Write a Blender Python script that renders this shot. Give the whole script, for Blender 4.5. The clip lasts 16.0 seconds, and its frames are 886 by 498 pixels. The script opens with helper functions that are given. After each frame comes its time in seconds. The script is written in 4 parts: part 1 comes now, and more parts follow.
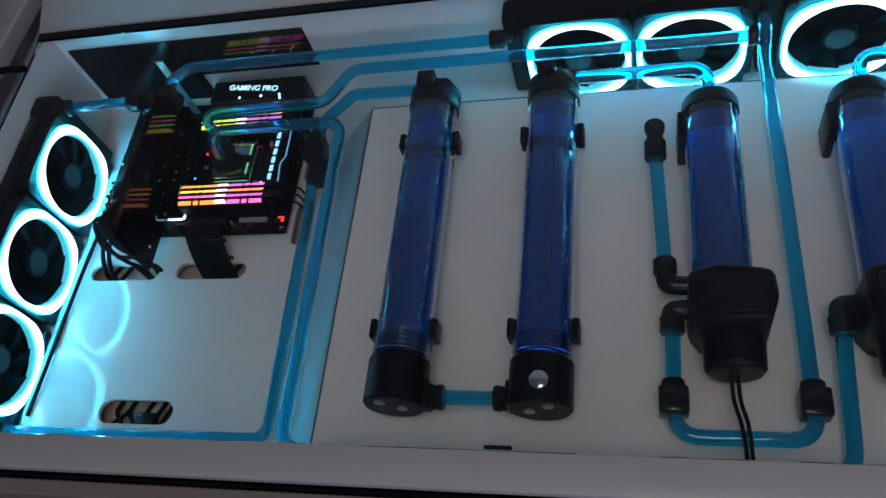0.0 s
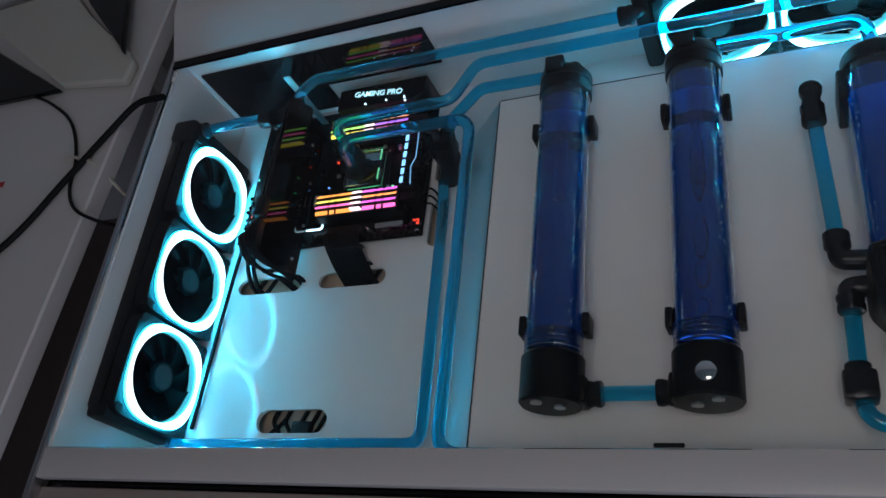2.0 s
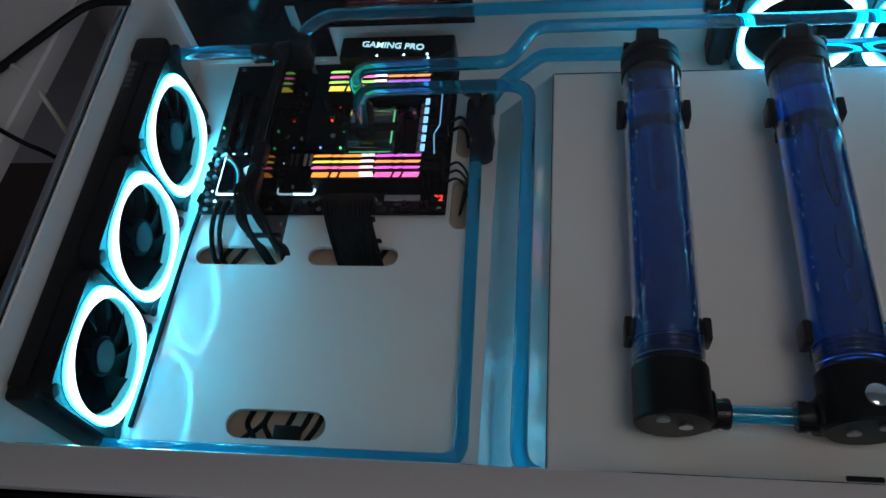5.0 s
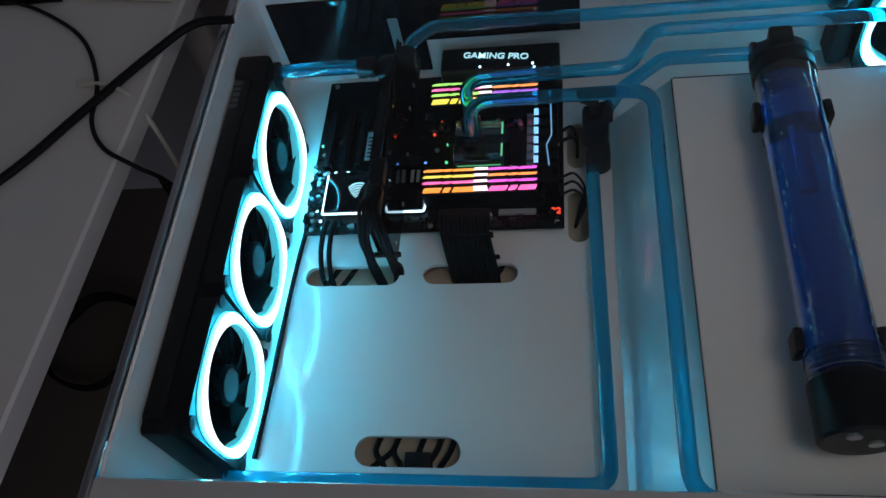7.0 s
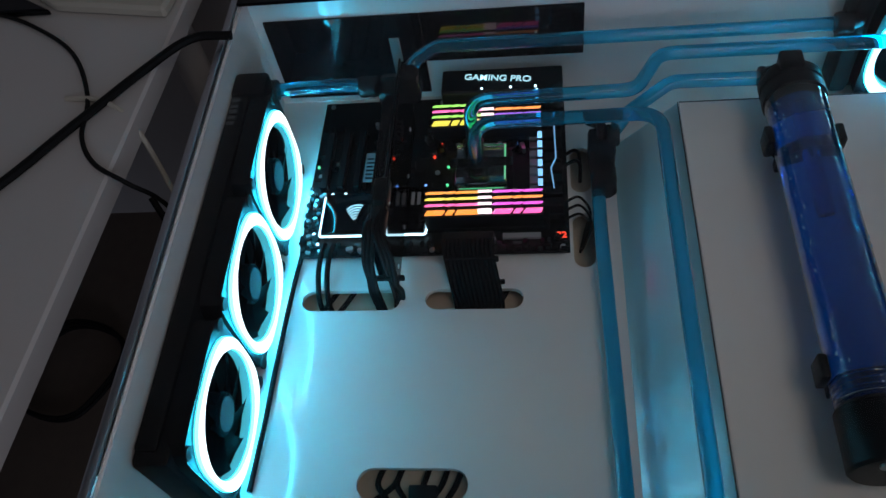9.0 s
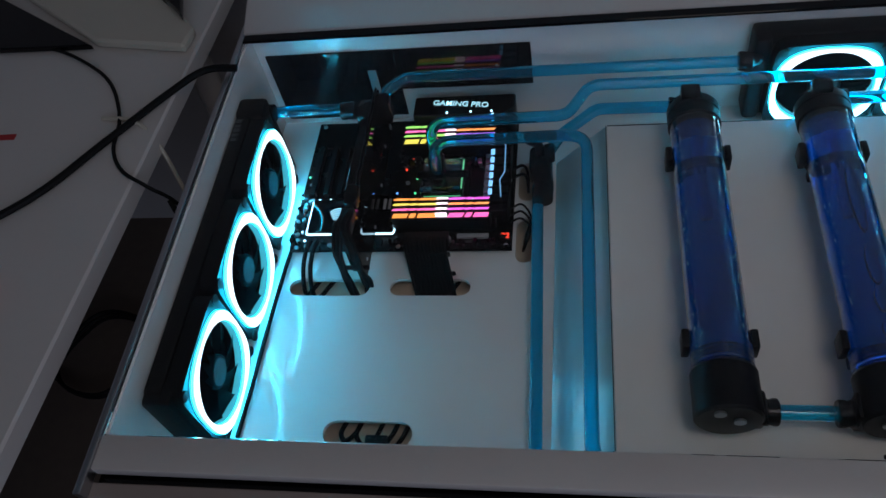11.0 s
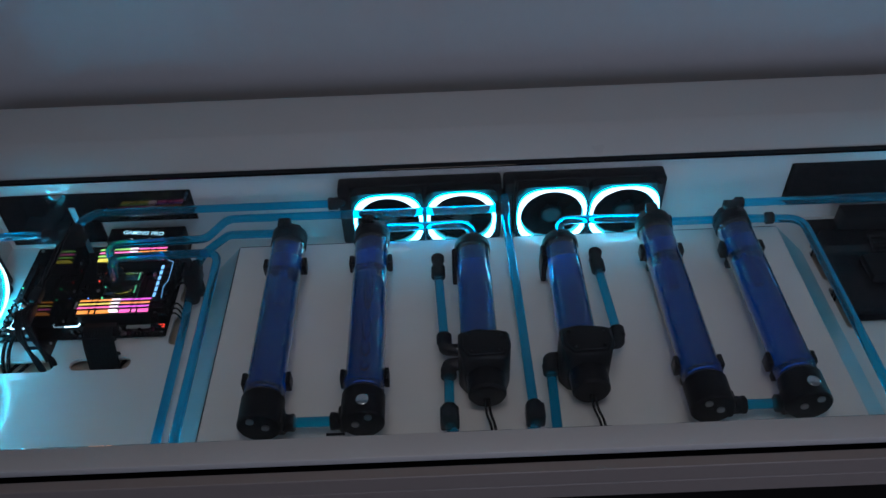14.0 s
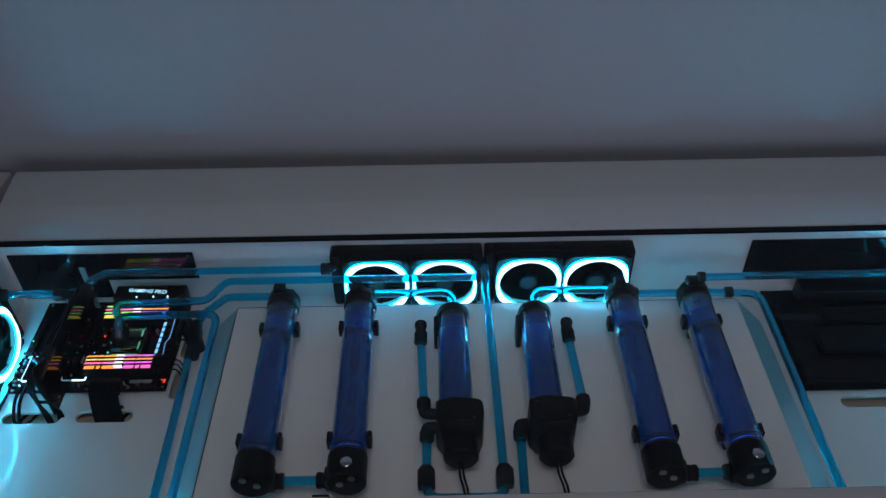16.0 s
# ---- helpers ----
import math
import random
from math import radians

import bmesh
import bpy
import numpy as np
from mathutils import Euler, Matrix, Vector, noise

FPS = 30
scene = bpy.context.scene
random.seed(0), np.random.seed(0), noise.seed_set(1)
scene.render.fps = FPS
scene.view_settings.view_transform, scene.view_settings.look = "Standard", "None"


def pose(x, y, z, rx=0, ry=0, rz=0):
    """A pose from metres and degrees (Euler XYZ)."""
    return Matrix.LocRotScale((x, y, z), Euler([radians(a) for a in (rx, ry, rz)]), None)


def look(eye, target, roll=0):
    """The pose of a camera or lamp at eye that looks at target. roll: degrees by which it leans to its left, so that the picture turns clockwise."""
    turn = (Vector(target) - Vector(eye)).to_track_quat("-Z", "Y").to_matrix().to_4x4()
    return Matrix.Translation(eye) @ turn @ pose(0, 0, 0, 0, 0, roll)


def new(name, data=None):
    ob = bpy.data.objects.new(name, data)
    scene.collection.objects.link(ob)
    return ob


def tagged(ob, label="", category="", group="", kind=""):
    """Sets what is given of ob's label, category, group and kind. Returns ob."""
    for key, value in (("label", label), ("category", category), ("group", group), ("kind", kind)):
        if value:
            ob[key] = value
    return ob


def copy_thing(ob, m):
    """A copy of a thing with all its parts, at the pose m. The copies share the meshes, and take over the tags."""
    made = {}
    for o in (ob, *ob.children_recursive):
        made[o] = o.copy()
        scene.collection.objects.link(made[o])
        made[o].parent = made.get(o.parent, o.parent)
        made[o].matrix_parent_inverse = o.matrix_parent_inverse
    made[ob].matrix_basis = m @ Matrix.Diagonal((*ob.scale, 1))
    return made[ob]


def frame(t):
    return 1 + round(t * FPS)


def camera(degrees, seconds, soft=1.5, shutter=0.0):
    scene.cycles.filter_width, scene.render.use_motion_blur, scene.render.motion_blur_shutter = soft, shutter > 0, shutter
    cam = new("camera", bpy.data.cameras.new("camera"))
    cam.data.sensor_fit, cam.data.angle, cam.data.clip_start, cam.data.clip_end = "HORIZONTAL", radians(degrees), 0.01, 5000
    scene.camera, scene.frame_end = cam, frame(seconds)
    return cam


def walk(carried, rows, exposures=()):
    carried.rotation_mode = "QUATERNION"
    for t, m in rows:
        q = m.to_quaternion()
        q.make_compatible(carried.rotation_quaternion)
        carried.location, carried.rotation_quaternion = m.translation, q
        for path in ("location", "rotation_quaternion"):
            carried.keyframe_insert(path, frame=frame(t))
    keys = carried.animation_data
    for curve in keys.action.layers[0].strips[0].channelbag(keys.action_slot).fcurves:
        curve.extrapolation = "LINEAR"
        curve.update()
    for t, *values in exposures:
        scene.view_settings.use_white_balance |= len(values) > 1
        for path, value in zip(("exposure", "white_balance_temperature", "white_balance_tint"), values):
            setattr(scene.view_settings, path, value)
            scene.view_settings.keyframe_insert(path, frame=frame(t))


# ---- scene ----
cam = camera(57.6, 16.0)
PATH = [
    (0, (0.49, 0.056, 0.887), (-0.007, 1.032, -0.787), -24.6),
    (0.5, (0.477, 0.072, 0.887), (-0.144, 0.993, -0.776), -31.5),
    (1, (0.461, 0.072, 0.879), (-0.268, 0.991, -0.741), -36.5),
    (1.5, (0.459, 0.069, 0.871), (-0.335, 0.988, -0.718), -40.0),
    (2, (0.459, 0.067, 0.874), (-0.32, 0.999, -0.714), -39.4),
    (2.5, (0.44, 0.072, 0.873), (-0.258, 1.059, -0.72), -34.9),
    (3, (0.357, 0.072, 0.864), (-0.143, 1.096, -0.78), -23.6),
    (3.2, (0.323, 0.079, 0.86), (-0.125, 1.084, -0.81), -21.0),
    (5.3, (0.114, 0.08, 0.787), (-0.177, 1.108, -0.904), -13.0),
    (5.5, (0.097, 0.08, 0.789), (-0.183, 1.112, -0.902), -13.2),
    (6, (0.066, 0.077, 0.783), (-0.253, 1.109, -0.9), -15.8),
    (6.5, (0.04, 0.079, 0.775), (-0.305, 1.114, -0.9), -17.2),
    (7, (0.018, 0.088, 0.777), (-0.32, 1.145, -0.887), -16.4),
    (7.5, (-0.004, 0.089, 0.767), (-0.345, 1.183, -0.872), -14.7),
    (8, (-0.017, 0.095, 0.753), (-0.327, 1.202, -0.884), -13.6),
    (8.5, (-0.026, 0.099, 0.745), (-0.283, 1.221, -0.89), -12.0),
    (11, (0.099, -0.023, 0.872), (-0.255, 1.133, -0.721), -14.3),
    (11.5, (0.278, -0.07, 0.899), (-0.19, 1.144, -0.619), -15.5),
    (12, (0.415, -0.141, 0.94), (0.02, 1.126, -0.556), -13.5),
    (12.5, (0.514, -0.216, 0.978), (0.201, 1.142, -0.457), -8.2),
    (13, (0.536, -0.284, 1.016), (0.34, 1.129, -0.386), -6.6),
    (13.5, (0.524, -0.342, 1.057), (0.468, 1.095, -0.333), -4.2),
    (14, (0.509, -0.369, 1.11), (0.509, 1.087, -0.261), -2.3),
    (14.5, (0.506, -0.395, 1.155), (0.507, 1.122, -0.148), -0.3),
    (15, (0.513, -0.392, 1.182), (0.476, 1.068, -0.185), -1.8),
    (15.5, (0.531, -0.395, 1.229), (0.549, 1.088, -0.112), -1.6),
    (16, (0.536, -0.395, 1.254), (0.547, 1.097, -0.078), -0.8),
]
walk(cam, [(t, look(eye, target, roll)) for t, eye, target, roll in PATH],
     [(0, 0.48, 6120, 11), (3.2, 0.38, 6080, 11), (5.3, 0.18, 6300, 11), (8.7, 0.12, 6300, 11), (10.8, 0.10, 6050, 11), (12.5, 0.06, 5800, 11), (16, 0.0, 5750, 11)])

# ---- world, lamps, exposure ----
world = bpy.data.worlds.new("world")
scene.world = world
world.use_nodes = True
world.node_tree.nodes["Background"].inputs[0].default_value = (0.35, 0.4, 0.5, 1)
world.node_tree.nodes["Background"].inputs[1].default_value = 0.05


def area_lamp(name, m, sx, sy, watts, colour):
    d = bpy.data.lights.new(name, "AREA")
    d.shape, d.size, d.size_y, d.energy, d.color = "RECTANGLE", sx, sy, watts, colour
    ob = new(name, d)
    ob.matrix_world = m
    return ob


window_light = area_lamp("window_light", look((1.3, -2.6, 1.0), (0.9, 0.9, 0.6)), 2.6, 1.7, 17.0, (0.74, 0.80, 1.0))
lamp_light = area_lamp("ceiling_lamp_light", look((0.55, -0.20, 1.86), (0.55, -0.20, 0)), 0.60, 0.60, 2.3, (1.0, 0.87, 0.78))

# ---- materials ----


def material(name, colour, rough=0.5, metal=0.0, grain=0.0, scale=60.0, bump=0.0, coat=0.0, trans=0.0, ior=1.45,
             emit=None, strength=0.0, stain=0.0, spec=0.5, spread=0.0):
    m = bpy.data.materials.new(name)
    m.use_nodes = True
    nt = m.node_tree
    b = nt.nodes["Principled BSDF"]
    b.inputs["Base Color"].default_value = (*colour, 1)
    b.inputs["Roughness"].default_value = rough
    b.inputs["Metallic"].default_value = metal
    b.inputs["Coat Weight"].default_value = coat
    b.inputs["Coat Roughness"].default_value = 0.08
    b.inputs["Transmission Weight"].default_value = trans
    b.inputs["IOR"].default_value = ior
    b.inputs["Specular IOR Level"].default_value = spec
    if emit:
        b.inputs["Emission Color"].default_value = (*emit, 1)
        b.inputs["Emission Strength"].default_value = strength
    if grain or bump or stain or spread:
        tc = nt.nodes.new("ShaderNodeTexCoord")
        n1 = nt.nodes.new("ShaderNodeTexNoise")
        n1.inputs["Scale"].default_value = scale
        n1.inputs["Detail"].default_value = 6
        n2 = nt.nodes.new("ShaderNodeTexNoise")
        n2.inputs["Scale"].default_value = scale / 14
        n2.inputs["Detail"].default_value = 3
        nt.links.new(tc.outputs["Object"], n1.inputs["Vector"])
        nt.links.new(tc.outputs["Object"], n2.inputs["Vector"])
        add = nt.nodes.new("ShaderNodeMath")
        add.operation = "MULTIPLY_ADD"
        add.inputs[1].default_value = grain
        nt.links.new(n1.outputs["Fac"], add.inputs[0])
        mul = nt.nodes.new("ShaderNodeMath")
        mul.operation = "MULTIPLY_ADD"
        mul.inputs[1].default_value = stain
        mul.inputs[2].default_value = 1 - grain / 2 - stain / 2
        nt.links.new(n2.outputs["Fac"], mul.inputs[0])
        nt.links.new(mul.outputs[0], add.inputs[2])
        mix = nt.nodes.new("ShaderNodeVectorMath")
        mix.operation = "SCALE"
        mix.inputs[0].default_value = colour
        nt.links.new(add.outputs[0], mix.inputs["Scale"])
        nt.links.new(mix.outputs[0], b.inputs["Base Color"])
        if spread:
            rr = nt.nodes.new("ShaderNodeMath")
            rr.operation = "MULTIPLY_ADD"
            rr.inputs[1].default_value = spread
            rr.inputs[2].default_value = rough - spread / 2
            nt.links.new(n2.outputs["Fac"], rr.inputs[0])
            nt.links.new(rr.outputs[0], b.inputs["Roughness"])
        if bump:
            bp = nt.nodes.new("ShaderNodeBump")
            bp.inputs["Strength"].default_value = bump
            bp.inputs["Distance"].default_value = 0.001
            nt.links.new(n1.outputs["Fac"], bp.inputs["Height"])
            nt.links.new(bp.outputs[0], b.inputs["Normal"])
    return m


WHITE = material("white_satin_board", (0.74, 0.71, 0.70), 0.10, grain=0.03, stain=0.06, scale=90, bump=0.006, spread=0.04, coat=0.6)
# white acrylic sides, the cyan of the fan light mixed into the base colour
GLOSS = material("cyan_lit_gloss_acrylic", (0.60, 0.90, 0.98), 0.30, metal=0.15, grain=0.02, stain=0.04, scale=30, coat=1.0, spec=1.0)
DROP = material("water_bead", (0.25, 0.55, 0.8), 0.05, coat=1.0, spec=0.8)
DESK = material("white_lacquer", (0.70, 0.66, 0.62), 0.30, grain=0.03, stain=0.05, scale=120, bump=0.02, spread=0.1)
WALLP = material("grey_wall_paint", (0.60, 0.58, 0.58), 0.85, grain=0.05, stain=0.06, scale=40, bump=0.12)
# ceiling colour lowered so the glass top mirrors less brightness
CEILP = material("darkened_ceiling_paint", (0.45, 0.44, 0.43), 0.9, grain=0.03, scale=60)
FLOORM = material("brown_floor", (0.16, 0.125, 0.10), 0.45, grain=0.25, stain=0.3, scale=45, bump=0.05)
WOOD = material("raw_board", (0.50, 0.40, 0.31), 0.6, grain=0.15, stain=0.15, scale=70, bump=0.05)
BLACK = material("black_powder_coat", (0.003, 0.003, 0.004), 0.5, grain=0.3, scale=400, bump=0.06, spec=0.25)
BLACKG = material("black_gloss_acrylic", (0.003, 0.003, 0.004), 0.04, spec=0.32)
PLASTIC = material("black_plastic", (0.004, 0.004, 0.005), 0.38, grain=0.2, scale=200, stain=0.2, spec=0.3)
ACETAL = material("black_acetal", (0.004, 0.004, 0.005), 0.40, grain=0.2, scale=300, bump=0.03, spec=0.25)
RUBBER = material("black_rubber", (0.007, 0.007, 0.007), 0.6, spec=0.25)
SLEEVE = material("black_braided_sleeve", (0.004, 0.004, 0.005), 0.75, grain=0.6, scale=900, bump=0.5, spec=0.2)
CHROME = material("polished_nickel", (0.72, 0.72, 0.74), 0.12, metal=1.0)
STEEL = material("brushed_steel", (0.55, 0.55, 0.56), 0.32, metal=1.0, grain=0.1, scale=300)
NICKEL = material("black_nickel", (0.035, 0.035, 0.038), 0.2, metal=0.8, spec=0.4)
PCB = material("black_circuit_board", (0.003, 0.0035, 0.004), 0.36, grain=0.5, stain=0.3, scale=500, bump=0.1, spec=0.25)
PCBL = material("grey_print", (0.08, 0.085, 0.09), 0.5)
SLOT = material("dark_grey_slot", (0.004, 0.004, 0.005), 0.42, spec=0.25)
BLADE = material("smoked_fan_blade", (0.001, 0.0012, 0.0015), 0.7, spec=0.02)
HUB = material("fan_hub_disc", (0.016, 0.020, 0.022), 0.45, spec=0.3)
# fascia colour, darker and browner than the desk lacquer
TAUPE = material("taupe_fascia", (0.34, 0.28, 0.25), 0.4, grain=0.08, stain=0.08, scale=90, bump=0.03)
FLUID = material("cyan_coolant_tube", (0.02, 0.58, 0.92), 0.03, trans=0.93, ior=1.38, coat=0.9)
DEEP = material("blue_coolant", (0.003, 0.20, 1.0), 0.02, trans=0.90, ior=1.36, coat=0.4)
CLEAR = material("clear_acrylic", (0.86, 0.95, 1.0), 0.03, trans=1.0, ior=1.45)
GLASSM = material("clear_glass", (0.97, 1.0, 0.99), 0.0, trans=1.0, ior=1.22)
GLOW = material("cyan_light_ring", (0.6, 0.9, 0.95), 0.4, emit=(0.03, 0.65, 1.0), strength=42.0)
CORE = material("white_light_core", (0.8, 0.9, 0.95), 0.4, emit=(0.86, 1.0, 1.0), strength=2.0)
HALO = material("cyan_diffuser_side", (0.05, 0.16, 0.18), 0.4, emit=(0.12, 0.75, 0.90), strength=0.45)
WHITELED = material("white_blue_light", (0.8, 0.9, 1.0), 0.4, emit=(0.55, 0.85, 1.0), strength=3.0)
TEXTLED = material("ice_white_lettering", (0.8, 0.9, 1.0), 0.4, emit=(0.45, 0.85, 0.95), strength=0.9)
REDLED = material("red_segment_light", (0.9, 0.1, 0.05), 0.4, emit=(1.0, 0.05, 0.02), strength=1.3)
REDPRINT = material("red_sticker", (0.45, 0.03, 0.03), 0.5)
LABEL = material("silver_label", (0.35, 0.36, 0.38), 0.4)
CREAM = material("cream_plastic", (0.62, 0.58, 0.48), 0.35, grain=0.04, scale=80)

# ---- mesh helpers ----


def mesh_object(name, bm, mat, smooth=True):
    me = bpy.data.meshes.new(name)
    bmesh.ops.recalc_face_normals(bm, faces=bm.faces)
    bm.to_mesh(me)
    bm.free()
    if smooth:
        me.polygons.foreach_set("use_smooth", [True] * len(me.polygons))
        me.set_sharp_from_angle(angle=radians(35))
    me.materials.append(mat)
    return new(name, me)


def thing(name, label, category, at=(0, 0, 0), group="", kind=""):
    ob = new(name)
    ob.location = at
    ob.empty_display_size = 0.02
    return tagged(ob, label, category, group, kind)


def part(name, bm, mat, parent, label="", at=None, smooth=True):
    """Vertices are in the parent's own space, or in a space moved to at."""
    ob = mesh_object(name, bm, mat, smooth)
    ob.parent = parent
    if at is not None:
        ob.location = at
    if label:
        ob["label"] = label
    return ob


def solo(name, bm, mat, label, category, group="", kind="", smooth=True):
    return tagged(mesh_object(name, bm, mat, smooth), label, category, group, kind)


def box(x0, x1, y0, y1, z0, z1, bevel=0.0, seg=2, bm=None):
    own = bmesh.new()
    bmesh.ops.create_cube(own, size=1)
    bmesh.ops.scale(own, vec=(x1 - x0, y1 - y0, z1 - z0), verts=own.verts)
    bmesh.ops.translate(own, vec=((x0 + x1) / 2, (y0 + y1) / 2, (z0 + z1) / 2), verts=own.verts)
    if bevel:
        bmesh.ops.bevel(own, geom=own.edges[:], offset=bevel, segments=seg, affect="EDGES", profile=0.5)
    return merged(own, bm)


def merged(own, bm):
    if bm is None:
        return own
    me = bpy.data.meshes.new("tmp")
    own.to_mesh(me)
    own.free()
    bm.from_mesh(me)
    bpy.data.meshes.remove(me)
    return bm


AXIS = {"x": Matrix.Rotation(radians(90), 4, "Y"), "y": Matrix.Rotation(radians(-90), 4, "X"), "z": Matrix.Identity(4)}


def lathe(profile, axis="z", at=(0, 0, 0), n=32, bm=None):
    """Turns (radius, height) pairs round an axis."""
    own = bmesh.new()
    rings = []
    for r, h in profile:
        if r < 1e-6:
            rings.append([own.verts.new((0, 0, h))])
        else:
            rings.append([own.verts.new((r * math.cos(2 * math.pi * k / n), r * math.sin(2 * math.pi * k / n), h)) for k in range(n)])
    for a, b in zip(rings, rings[1:]):
        for k in range(n):
            q = [a[k % len(a)], a[(k + 1) % len(a)], b[(k + 1) % len(b)], b[k % len(b)]]
            own.faces.new(list(dict.fromkeys(q)))
    bmesh.ops.transform(own, matrix=Matrix.Translation(at) @ AXIS[axis], verts=own.verts)
    return merged(own, bm)


def cyl(r, h0, h1, axis="z", at=(0, 0, 0), n=32, edge=0.0, bm=None):
    e = edge or min(r, abs(h1 - h0)) * 0.06
    return lathe([(0, h0), (r - e, h0), (r, h0 + e), (r, h1 - e), (r - e, h1), (0, h1)], axis, at, n, bm)


def rounded(points, radius, steps=7):
    """A polyline with its corners turned into arcs."""
    pts = [Vector(p) for p in points]
    out = [pts[0]]
    for a, b, c in zip(pts, pts[1:], pts[2:]):
        u, v = (a - b), (c - b)
        angle = u.angle(v)
        if angle > 3.1:
            out.append(b)
            continue
        d = min(radius / math.tan(angle / 2), u.length * 0.49, v.length * 0.49)
        p, q = b + u.normalized() * d, b + v.normalized() * d
        for k in range(steps + 1):
            s = k / steps
            out.append(p * (1 - s) ** 2 + b * (2 * s * (1 - s)) + q * s ** 2)
    out.append(pts[-1])
    return out


def tube(points, r, bend=0.02, n=14, bm=None, cap=True, steps=7):
    path = rounded(points, bend, steps) if bend else [Vector(p) for p in points]
    own = bmesh.new()
    rings = []
    normal = None
    for i, p in enumerate(path):
        d = (path[min(i + 1, len(path) - 1)] - path[max(i - 1, 0)]).normalized()
        if normal is None:
            normal = d.orthogonal().normalized()
        normal = (normal - d * normal.dot(d)).normalized()
        side = d.cross(normal)
        rings.append([own.verts.new(p + (normal * math.cos(2 * math.pi * k / n) + side * math.sin(2 * math.pi * k / n)) * r) for k in range(n)])
    for a, b in zip(rings, rings[1:]):
        for k in range(n):
            own.faces.new((a[k], a[(k + 1) % n], b[(k + 1) % n], b[k]))
    if cap:
        own.faces.new(rings[0][::-1])
        own.faces.new(rings[-1])
    return merged(own, bm)


def spline(points, n=6):
    """A smooth curve through the points."""
    p = [Vector(q) for q in points]
    p = [p[0] * 2 - p[1]] + p + [p[-1] * 2 - p[-2]]
    out = []
    for a, b, c, d in zip(p, p[1:], p[2:], p[3:]):
        for k in range(n):
            t = k / n
            out.append(0.5 * (2 * b + (c - a) * t + (2 * a - 5 * b + 4 * c - d) * t * t + (3 * b - a - 3 * c + d) * t ** 3))
    out.append(p[-2])
    return out


def slot_loop(x0, x1, y0, y1, n=8):
    """Outline of a slot with round ends, along its longer side."""
    w, h = x1 - x0, y1 - y0
    pts = []
    if w >= h:
        r = h / 2
        for k in range(n + 1):
            a = -math.pi / 2 + math.pi * k / n
            pts.append((x1 - r + r * math.cos(a), (y0 + y1) / 2 + r * math.sin(a)))
        for k in range(n + 1):
            a = math.pi / 2 + math.pi * k / n
            pts.append((x0 + r + r * math.cos(a), (y0 + y1) / 2 + r * math.sin(a)))
    else:
        r = w / 2
        for k in range(n + 1):
            a = math.pi * k / n
            pts.append(((x0 + x1) / 2 + r * math.cos(a), y1 - r + r * math.sin(a)))
        for k in range(n + 1):
            a = math.pi + math.pi * k / n
            pts.append(((x0 + x1) / 2 + r * math.cos(a), y0 + r + r * math.sin(a)))
    return pts


def holed_plate(outer, holes, z0, z1):
    bm = bmesh.new()
    edges = []
    for loop in [outer, *holes]:
        vs = [bm.verts.new((x, y, z1)) for x, y in loop]
        edges += [bm.edges.new((vs[k], vs[(k + 1) % len(vs)])) for k in range(len(vs))]
    bmesh.ops.triangle_fill(bm, edges=edges, use_beauty=True, use_dissolve=False)
    for f in bm.faces:
        if f.normal.z < 0:
            f.normal_flip()
    ext = bmesh.ops.extrude_face_region(bm, geom=bm.faces[:])
    bmesh.ops.translate(bm, vec=(0, 0, z0 - z1), verts=[g for g in ext["geom"] if isinstance(g, bmesh.types.BMVert)])
    return bm


def prism(outline, z0, z1, bm=None, bevel=0.0):
    """A flat outline (x, y) made into a solid."""
    own = bmesh.new()
    a = [own.verts.new((x, y, z0)) for x, y in outline]
    b = [own.verts.new((x, y, z1)) for x, y in outline]
    own.faces.new(a[::-1])
    own.faces.new(b)
    for k in range(len(a)):
        own.faces.new((a[k], a[(k + 1) % len(a)], b[(k + 1) % len(a)], b[k]))
    if bevel:
        bmesh.ops.bevel(own, geom=own.edges[:], offset=bevel, segments=1, affect="EDGES")
    return merged(own, bm)


def lettering(name, text, size, m, mat, parent, depth=0.0006, label="", bold=0.008):
    cu = bpy.data.curves.new(name, "FONT")
    cu.body, cu.size, cu.extrude, cu.align_x, cu.align_y = text, size, depth, "CENTER", "CENTER"
    cu.offset = size * bold
    tmp = new(name + "_tmp", cu)
    me = bpy.data.meshes.new_from_object(tmp.evaluated_get(bpy.context.evaluated_depsgraph_get()))
    bpy.data.objects.remove(tmp)
    me.materials.clear()
    me.materials.append(mat)
    ob = new(name, me)
    ob.parent = parent
    ob.matrix_local = m
    if label:
        ob["label"] = label
    return ob


# ---- room ----
RF = -0.56  # room floor
solo("floor", box(-2.3, 3.3, -2.7, 1.20, RF - 0.05, RF), FLOORM, "dark brown floor in deep shade under the desks", "floor", kind="structure")
solo("ceiling", box(-2.3, 3.3, -2.7, 1.20, 1.95, 2.0), CEILP, "plain ceiling out of view, darkened to dim its reflection", "ceiling", kind="structure")
solo("wall_north", box(-2.3, 3.3, 1.12, 1.20, RF, 1.95), WALLP, "plain grey wall behind the desk", "wall", kind="structure")
solo("wall_west", box(-2.38, -2.3, -2.7, 1.20, RF, 1.95), WALLP, "plain grey wall", "wall", kind="structure")
solo("wall_east", box(3.3, 3.38, -2.7, 1.20, RF, 1.95), WALLP, "plain grey wall", "wall", kind="structure")
solo("wall_south", box(-2.3, 3.3, -2.78, -2.7, RF, 1.95), WALLP, "plain grey wall", "wall", kind="structure")

